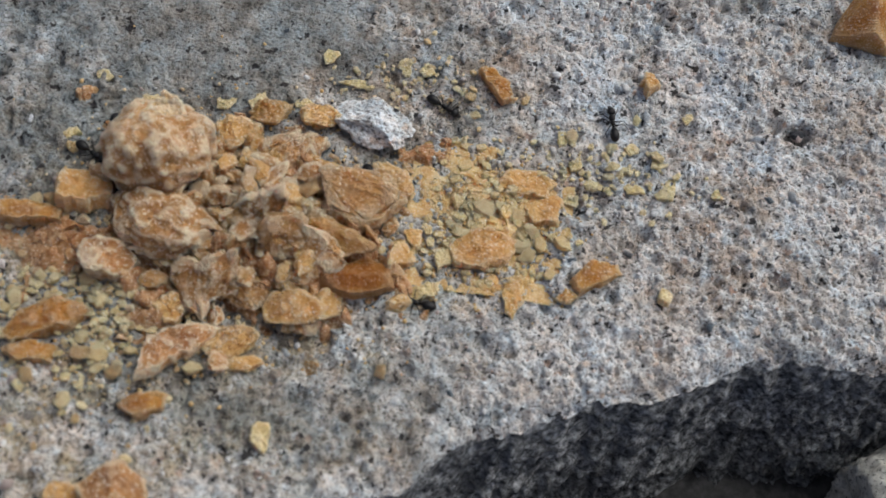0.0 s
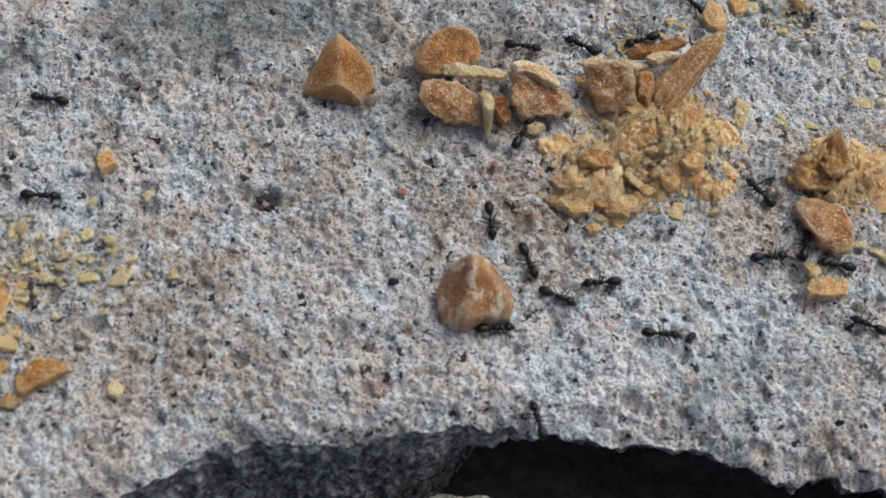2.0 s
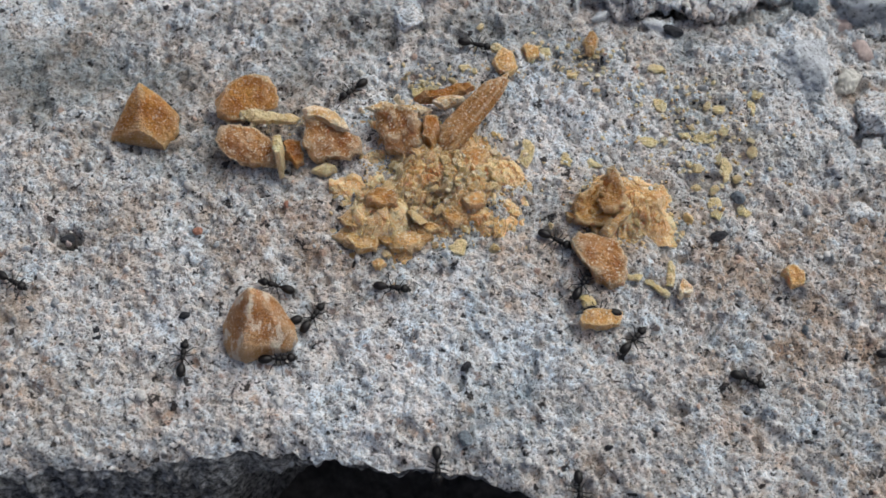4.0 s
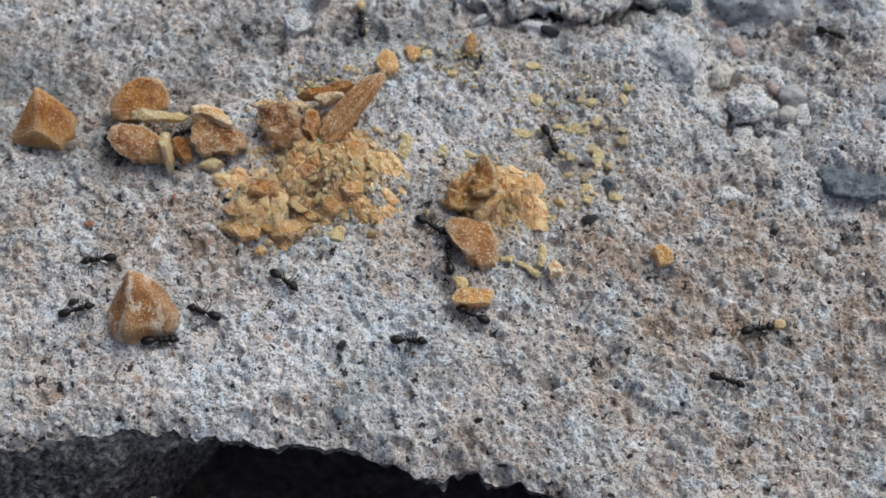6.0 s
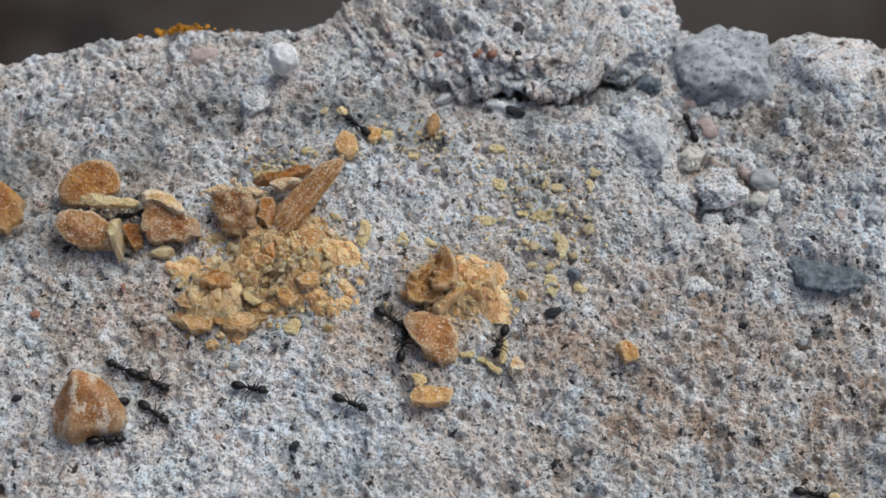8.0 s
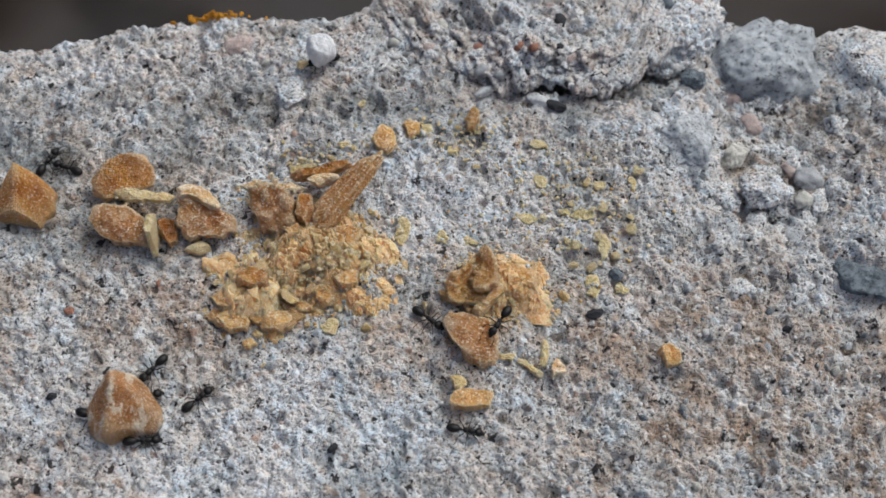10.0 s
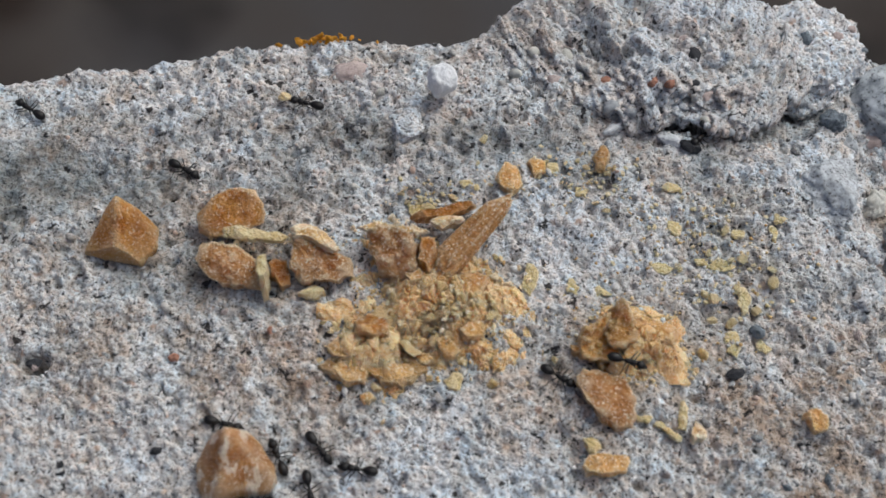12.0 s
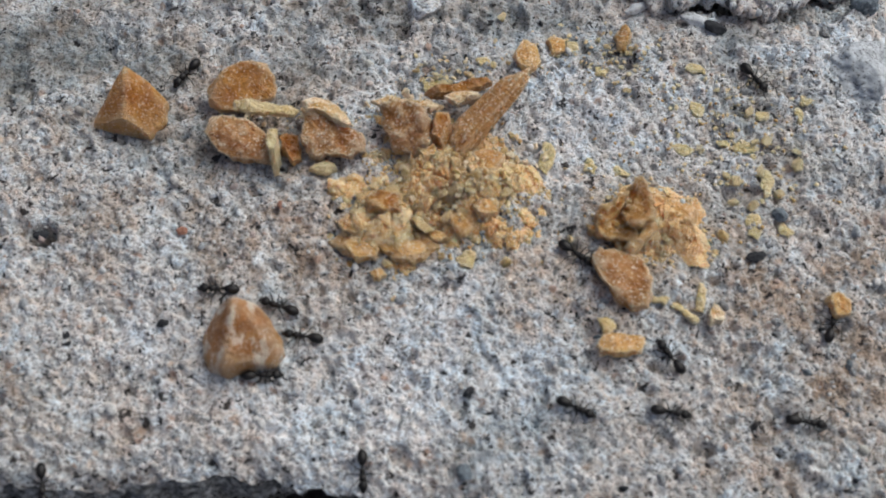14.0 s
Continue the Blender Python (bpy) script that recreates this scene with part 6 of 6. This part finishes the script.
def build_ant():
    """A small black ant, its head towards +x, its feet at z = 0."""
    ant = new("ant")
    head = part("head", egg(egg(bmesh.new(), (0.122, 0, 0.062), (0.046, 0.041, 0.032), 0.18, 18), (0.164, 0, 0.046), (0.016, 0.02, 0.011)), CHITIN, ant, smooth=True)
    for side in (-1, 1):
        part("antenna", tube(bmesh.new(), [(0.15, 0.016 * side, 0.074), (0.178, 0.052 * side, 0.1), (0.192, 0.066 * side, 0.098), (0.225, 0.066 * side, 0.066), (0.255, 0.058 * side, 0.034)], [0.0024, 0.0024, 0.0026, 0.0028, 0.003]), CHITIN, head, smooth=True)
        part("eye", egg(bmesh.new(), (0.128, 0.035 * side, 0.074), (0.01, 0.006, 0.009)), CHITIN, head, smooth=True)
    part("thorax", egg(egg(egg(bmesh.new(), (0.05, 0, 0.064), (0.04, 0.03, 0.029)), (0.005, 0, 0.062), (0.036, 0.024, 0.025)), (0.082, 0, 0.062), (0.016, 0.013, 0.013)), CHITIN, ant, smooth=True)
    part("petiole", egg(egg(bmesh.new(), (-0.042, 0, 0.062), (0.011, 0.014, 0.022)), (-0.036, 0, 0.052), (0.022, 0.009, 0.009)), CHITIN, ant, smooth=True)
    part("gaster", egg(bmesh.new(), (-0.115, 0, 0.062), (0.072, 0.044, 0.042), 0.14, -6), CHITIN, ant, smooth=True)
    for x, y, splay in LEG_ROOTS:
        for side in (1, -1):
            leg = part("leg", tube(bmesh.new(), [(0, 0, 0), (0.018, 0, -0.006), (0.075, 0, 0.034), (0.086, 0, 0.026), (0.122, 0, -0.034), (0.142, 0, -0.052)], [0.0065, 0.006, 0.004, 0.0032, 0.0022, 0.0014], 5), CHITIN, ant, smooth=True)
            leg.matrix_basis = pose(x * CM, y * side * CM, 0.052 * CM, 0, 0, side * (90 - splay))
    return tagged(ant, "small black ant walking on the concrete", "ant", "foraging ants")


UNDER = -9.0  # marks the row at which an ant is under the slab's lip


def motions():
    """Keys every ant and its legs."""
    model = build_ant()
    free = [model] + [copy_thing(model, pose(0, 0, 0)) for _ in range(37)]
    used = []

    def ant_walk(rows, label="", carries=False):
        ob = free[len(used)]
        if label:
            tagged(ob, label)
        used.append(ob)
        if carries:
            load = part("crumb", lump((0.13, 0.1, 0.08), 5, sub=3, cuts=10), YELLOW, ob, "yellow candy crumb in the jaws", crease=30)
            load.matrix_basis = pose(0.225 * CM, 0, 0.035 * CM, 0, -15, 20)
        paced = []
        for k, row in enumerate(rows):
            if len(row) > 4 and row[4] == UNDER:
                t, x = row[:2]
                lip = float(front(np.array(x)))
                hidden, over = (t, x, lip + 0.28, row[3], ground(x, lip + 0.28) - 0.42), (x, lip - 0.02, row[3], ground(x, lip) - 0.12)
                paced += [hidden, (t + 0.3, *over)] if k == 0 else [(t - 0.3, *over), hidden]
            else:
                paced.append(row)
        rows = paced
        if rows[0][0] > 0:
            rows = [(0, *rows[0][1:])] + rows
        if rows[-1][0] < 14:
            rows = rows + [(14, *rows[-1][1:])]
        keys, last = [], None
        for one, two in zip(rows, rows[1:] + [None]):
            if two is None:
                steps = [0.0]
                two = one
            else:
                turn = (two[3] - one[3] + 180) % 360 - 180
                far = math.hypot(two[1] - one[1], two[2] - one[2])
                count = max(1, math.ceil(abs(turn) / 50), math.ceil(far / 0.25))
                steps = [k / count for k in range(count)]
            turn = (two[3] - one[3] + 180) % 360 - 180
            for s in steps:
                t = one[0] + (two[0] - one[0]) * s
                x, y = (one[i] + (two[i] - one[i]) * s for i in (1, 2))
                deep = [r[4] - ground(r[1], r[2]) if len(r) > 4 else 0.0 for r in (one, two)]
                z = ground(x, y) + deep[0] + (deep[1] - deep[0]) * s
                heading = one[3] + turn * s
                h = radians(heading)
                fore = ground(x + 0.1 * math.cos(h), y + 0.1 * math.sin(h)) - ground(x - 0.1 * math.cos(h), y - 0.1 * math.sin(h))
                keys.append((t, pose(x * CM, y * CM, z * CM, 0, -math.degrees(math.atan2(fore, 0.2)), heading)))
        kept = []
        for t, m in keys:
            if not kept or frame(t) > frame(kept[-1][0]):
                kept.append((t, m))
        walk(ob, kept)
        # the legs step by threes while the ant goes
        legs = [c for c in ob.children if c.name.startswith("leg")]
        moving = [(a[0], b[0]) for a, b in zip(rows, rows[1:]) if b[0] - a[0] < 2.2 and math.hypot(b[1] - a[1], b[2] - a[2]) > 0.12]
        for k, leg in enumerate(legs):
            x, y, splay = LEG_ROOTS[k // 2]
            side = 1 if k % 2 == 0 else -1
            phase = 1 if (k // 2 + k) % 2 == 0 else -1
            rest = random.Random(len(used) * 7 + k).uniform(-14, 14)
            stand = pose(x * CM, y * side * CM, 0.052 * CM, 0, 0, side * (90 - splay) + rest)
            steps = {0.0: stand, 14.0: stand}
            for t0, t1 in moving:
                n = max(2, round((t1 - t0) / 0.125))
                for s in range(n):
                    swing = 17 * phase * (1 if s % 2 else -1)
                    steps[round(t0 + (t1 - t0) * s / n, 3)] = pose(x * CM, y * side * CM, 0.052 * CM, 0, -4 * swing / 17, side * (90 - splay - swing) + rest * 0.4)
            walk(leg, sorted(steps.items()))

    ant_walk([(0, -2.0, -1.36, 8), (14, -2.0, -1.36, 8)], "black ant pressed against the foot of a brittle lump")
    ant_walk([(0, -7.4, -0.5, -23), (0.5, -7.08, -0.66, -37), (1, -6.84, -0.45, 22), (1.5, -6.69, -0.38, 18), (2, -6.06, -0.31, -1), (2.5, -5.63, -0.5, -22), (3, -5.31, -0.7, -41), (5.5, -3.38, -0.72, -7), (6, -4.3, -0.75, -170), (9, -6.2, -0.8, -170)])
    ant_walk([(0, -5.83, -0.42, 104), (0.5, -5.91, 0.35, 161), (1.5, -6.12, 0.65, 173)])
    ant_walk([(0, -7.88, -1.28, -24), (0.5, -7.88, -1.29, -22), (1, -7.88, -1.28, -27)])
    ant_walk([(0, -7.4, -2.41, 173), (0.5, -7.39, -2.39, 149), (1, -7.54, -2.3, 140)])
    ant_walk([(0, -10.3, -1.24, -89)])
    ant_walk([(0, -10.42, -1.49, -28), (0.5, -10.32, -1.46, -65)])
    ant_walk([(1, -1.79, 0.4, 126), (1.5, -1.83, 0.48, 95), (2, -1.77, 0.46, 62), (2.5, -1.92, 0.37, 142), (3, -2.05, 0.38, 147), (4.2, -2.35, 0.95, 120, 0.07)])
    ant_walk([(1, -2.25, -0.18, -87), (1.5, -2.29, -0.24, 6), (2.5, -1.82, -0.5, -169), (3, -2.1, -0.58, 153), (5.5, -2.02, -0.69, -169), (6, -2.69, -0.56, -172), (6.5, -2.6, -0.78, 5), (7, -1.85, -0.7, 8), (7.5, -1.48, -0.74, -8), (8, -1.64, -0.78, -25), (8.5, -2.1, -1.05, -120)])
    ant_walk([(1, -1.78, -0.71, -9), (1.5, -1.76, -0.68, -2), (2, -1.71, -0.72, -66), (2.5, -1.85, -0.79, -29), (3, -1.79, -0.78, -6), (5.5, -1.56, -1.17, 153), (6, -1.62, -1.05, 161), (6.5, -1.72, -0.98, 169), (7, -1.74, -0.95, 168), (7.5, -1.73, -0.93, -30), (8, -1.6, -1.07, -32), (8.5, -1.6, -1.02, -24), (11, -1.49, -0.89, 83), (11.5, -1.77, -0.78, 165), (12, -1.85, -0.95, 118), (12.5, -1.79, -0.73, -179), (13, -2.1, -1.05, -120)])
    ant_walk([(1, -1.38, -1.03, 3), (1.5, -0.47, -1.18, -29), (2, -0.54, -1.35, -2), (2.5, -0.56, -1.35, -2), (3, -0.59, -1.35, 7), (4.4, -0.5, -1.3, -90, UNDER)])
    ant_walk([(1.5, -2.06, 1.4, 7), (2, -1.77, 1.37, -8), (2.5, -1.56, 1.34, 11), (3, -1, 1, -30, 0.05)])
    ant_walk([(1.5, -1.24, 1.37, 142), (2, -1.22, 1.4, 152), (2.5, -1.06, 1.52, 168), (3, -1.2, 1.58, -134), (5.5, -1.85, 1.14, -146), (6, -1.96, 0.9, -152), (6.5, -2, 0.86, -170), (7, -2, 0.87, -160), (7.5, -1.99, 0.86, -162), (8, -2.04, 0.91, -169), (8.5, -2.13, 0.87, -162), (11, -3.77, 1.74, 129), (12, -4.6, 2.3, 150), (12.8, -5.2, 3.4, 120, -1)])
    ant_walk([(1.5, -0.58, 1.61, -171), (2, -0.65, 1.46, -161), (2.5, -0.77, 1.39, -168), (3, -0.92, 1.34, -175), (5.5, 1.3, 1.73, -60), (6, 1.76, 0.93, -66), (6.5, 1.71, 0.79, -105), (7, 1.93, 0.49, -90), (7.5, 1.74, 0.38, -123), (8, 1.64, -0.28, -110), (8.5, 1.48, -0.88, -148), (11, 1.08, 0.3, -105, 0.36), (11.5, 1.05, 0.28, -122, 0.36), (12, 1.13, -0.04, -12, 0.28), (12.5, 1.72, -0.78, -18), (13, 1.72, -0.79, -17), (13.5, 1.67, -0.97, 110), (14, 1.4, -0.9, 132)])
    ant_walk([(1.5, -0.27, -0.89, 159), (2, -1.06, -0.91, -175), (2.5, -1.42, -0.68, -1), (3, -0.98, -0.64, -4), (5.5, -0.97, -0.64, -16), (6, -0.85, -0.73, -37), (6.5, -0.72, -0.8, -33), (7, -0.72, -0.81, -36), (7.5, -0.65, -0.8, -26), (8, -0.71, -0.84, -10), (8.5, -2.1, -1.05, 170)])
    ant_walk([(1.5, 0.14, -1.1, 135), (2, 0.81, -0.44, 76), (2.5, 0.79, -0.44, 70), (3, 0.83, -0.47, 40), (5.5, 0.81, -0.59, 102), (6, 0.75, -0.44, 96), (6.5, 0.69, -0.41, 100), (7, 0.71, -0.35, 88), (7.5, 0.69, -0.37, 85), (8, 0.71, -0.35, 82), (9.5, 1, 0.1, 60, -0.17)])
    ant_walk([(1.5, 0.43, -0.06, 94), (2, 0.4, 0.01, 134), (2.5, 0.46, -0.04, 57), (3, 0.52, -0.07, -18), (5.5, 0.56, -0.11, -27), (6, 0.56, -0.11, -28), (6.5, 0.56, -0.09, -27), (7, 0.55, -0.08, -28), (7.5, 0.57, -0.1, -26), (8, 0.57, -0.1, -29), (8.5, 0.59, -0.1, -31), (11, 0.54, -0.1, -33), (11.5, 0.56, -0.11, -30), (12, 0.55, -0.11, -27), (12.5, 0.56, -0.09, -29), (13, 0.56, -0.09, -29), (13.5, 0.56, -0.1, -28), (14, 0.57, -0.09, -30)])
    ant_walk([(1.5, 0.36, -0.56, 67), (2, 0.46, -0.6, 8), (2.5, 0.52, -0.73, -17), (3, 0.66, -1.08, -21), (4.4, 0.8, -1.3, -90, UNDER)])
    ant_walk([(1.4, -2.1, -1.05, 0), (2, -1.45, -1.04, -22), (2.5, -1.31, -0.89, -6), (3, -1.11, -0.98, -37), (4.2, -2.1, -1.05, -170)])
    ant_walk([(2, 1.08, -0.63, 173), (2.5, 1.07, -0.66, -178), (3, 0.97, -0.67, -172), (5.5, 1.05, -0.97, 152), (6, 0.98, -1.02, 156), (6.5, 0.94, -1.06, 176), (7, 0.97, -0.85, 90, -0.35)])
    ant_walk([(2, 1.34, -1.16, 160), (2.5, 1.17, -1.11, 129), (3, 1.23, -1.03, 83), (5.5, 1.38, -1.04, -2), (6, 0.38, -1.3, 0), (6.5, -0.73, -1.07, -13), (7, -0.23, -0.97, 172), (7.5, -1.09, -1.09, 172), (8, -1.95, -0.66, 159), (8.5, -1.84, -0.74, -167), (11, -2.06, -0.65, -99), (12, -1.5, -0.86, -48), (12.5, -1.31, -0.68, 168), (13, -1.52, -0.71, -149), (13.5, -1.67, -0.71, 164), (14, -2.46, -0.66, -177)])
    ant_walk([(7.4, 0.97, -0.85, 180, -0.35), (8, 0.23, -0.95, -19), (8.5, 0.97, -1.15, -5), (11, 0.84, -1.11, -16), (11.5, -0.27, -0.93, 178), (12, -1.15, -1.03, 172), (12.5, -1.27, -1.01, -155), (13, -1.49, -0.89, -175), (13.5, -2.05, -0.7, 164), (14, -1.94, -0.75, 167)])
    ant_walk([(8, 0.97, -0.85, -60, -0.35), (8.5, 1.33, -1.2, 0), (9.6, 0.97, -0.85, 100, -0.35)])
    ant_walk([(1.2, -1.6, -1.3, -90, UNDER), (2, -1.62, -2.12, 109), (2.5, -1.9, -1.87, 163), (3, -2.65, -1.51, 134), (5.5, -3.23, -1.16, 14), (6, -2.83, -1.08, 18), (6.6, -2.1, -1.05, 20), (7.9, -2.1, -1.05, 160), (8.5, -2.42, -0.71, 19), (11, -1.78, -1.1, 12), (12, -1.55, -1.22, -73), (13, -1.65, -1.18, 134), (13.5, -1.72, -0.97, 180), (14, -1.71, -0.99, 176)])
    ant_walk([(3, -0.16, 1.9, -39), (5.5, -0.43, 2.01, 41), (6, -0.24, 2.27, 95), (6.5, -0.12, 2.01, 21), (7, 0.31, 2.03, -14), (7.5, 0.36, 1.86, 132), (8, 0.14, 2.03, 141), (8.5, 0.1, 2.33, -150), (11, -1.11, 2.83, -167), (11.5, -1.57, 2.56, -179), (12, -1.93, 2.47, 167), (12.5, -2.06, 2.7, 124), (13, -2.03, 2.67, 141), (13.5, -2.5, 2.45, 158), (14, -3, 2.35, 160)], "small black ant carrying a yellow candy crumb", True)
    ant_walk([(3, 1.96, -1.22, -20), (5.5, 3, -1.46, -16), (6, 3.44, -1.5, -15), (6.5, 4.82, -1.4, -4), (7, 6.5, -1.4, 0)])
    ant_walk([(5.5, 3.81, -0.99, -3), (6, 3.78, -0.98, 14), (6.5, 3.77, -1, -8), (7, 3.88, -1.16, -80), (7.5, 3.97, -1.3, -88), (8, 4.57, -1.52, -7), (8.7, 6.4, -1.6, 0)], "small black ant carrying a yellow candy crumb", True)
    ant_walk([(5.2, -2.4, 0.74, 150, 0.04), (6, -2.72, 0.74, 131), (7, -3.17, 0.83, 137), (7.5, -3.33, 1, 120), (8, -3.33, 1.1, 113), (8.5, -3.44, 1.14, 123), (11, -3.25, 1.7, 25), (11.5, -3.38, 1.87, 6), (12, -3.01, 1.72, -28), (12.5, -2.88, 1.57, -56), (13, -2.87, 1.53, -60), (13.5, -2.83, 1.51, -57), (14, -3.05, 1.41, -122)])
    ant_walk([(6, 4.83, 2.35, -41), (6.5, 4.81, 1.96, -87), (7.5, 4.12, 1.72, 159), (8, 3.63, 2.29, 109), (8.5, 2.81, 2.62, 157), (11, 2.25, 2.85, -165), (11.5, 2.08, 2.65, -130), (12.5, 1.73, 2.12, -141), (13, 1.54, 2.18, -152), (13.5, 1.81, 2.02, -53), (14, 2.13, 1.74, -51)])
    ant_walk([(6.4, -2.1, -1.05, 0), (7, -1.32, -1.01, 137), (7.5, -1.31, -0.83, 98), (8.1, -2.1, -1.05, -150)])
    ant_walk([(7.6, -2.6, -1.3, -90, UNDER), (8.5, -2.55, -1.47, -23), (12.5, -2.32, -0.63, -9), (13, -3.34, -0.59, -162), (13.5, -3.35, -1.02, -122), (14, -4.6, -1.4, -140)])
    ant_walk([(11.4, -0.1, -1.3, -90, UNDER), (12, -0.1, -1.9, 90), (12.5, -0.12, -1.1, 175), (13, -0.61, -1.18, -177), (14, -1.09, -2.06, -83)])
    ant_walk([(12, 0.97, -0.85, 150, -0.35), (12.5, 0.81, -1.1, 164), (13, 0.97, -0.85, 0, -0.35), (13.5, 0.45, -1.07, -11), (14, 0.63, -1.41, -20)])
    ant_walk([(12.4, -2.1, -1.05, 20), (13, -0.71, -0.93, -9), (13.6, -2.1, -1.05, 170)])
    ant_walk([(9.5, 6.4, -1, 180), (12.4, 3.7, -1, 175), (13, 2.37, -0.8, 122), (13.5, 2.7, -0.58, 53), (14, 2.82, -0.45, 74)])
    ant_walk([(13, 1.42, -1.3, -90, UNDER), (13.4, 1.42, -2, 80), (14, 1.42, -1.38, -3)])
    ant_walk([(13, 2.58, -1.3, -90, UNDER), (13.4, 2.58, -2, 80), (14, 2.58, -1.32, -3)])
    ant_walk([(13, -3.7, -1.3, -90, UNDER), (13.5, -3.7, -2.6, 90), (14, -3.67, -2.38, -76)])

build_lumps_behind()
build_rear_lump()
build_stones()
build_grit()
build_lichen()
build_big_heap()
build_heap_top()
build_thin_spread()
build_slab_pieces()
build_slab_bits()
build_boulder()
build_flakes()
build_husks()
build_beds()
scatter_crumbs()
scatter_stuff()
motions()
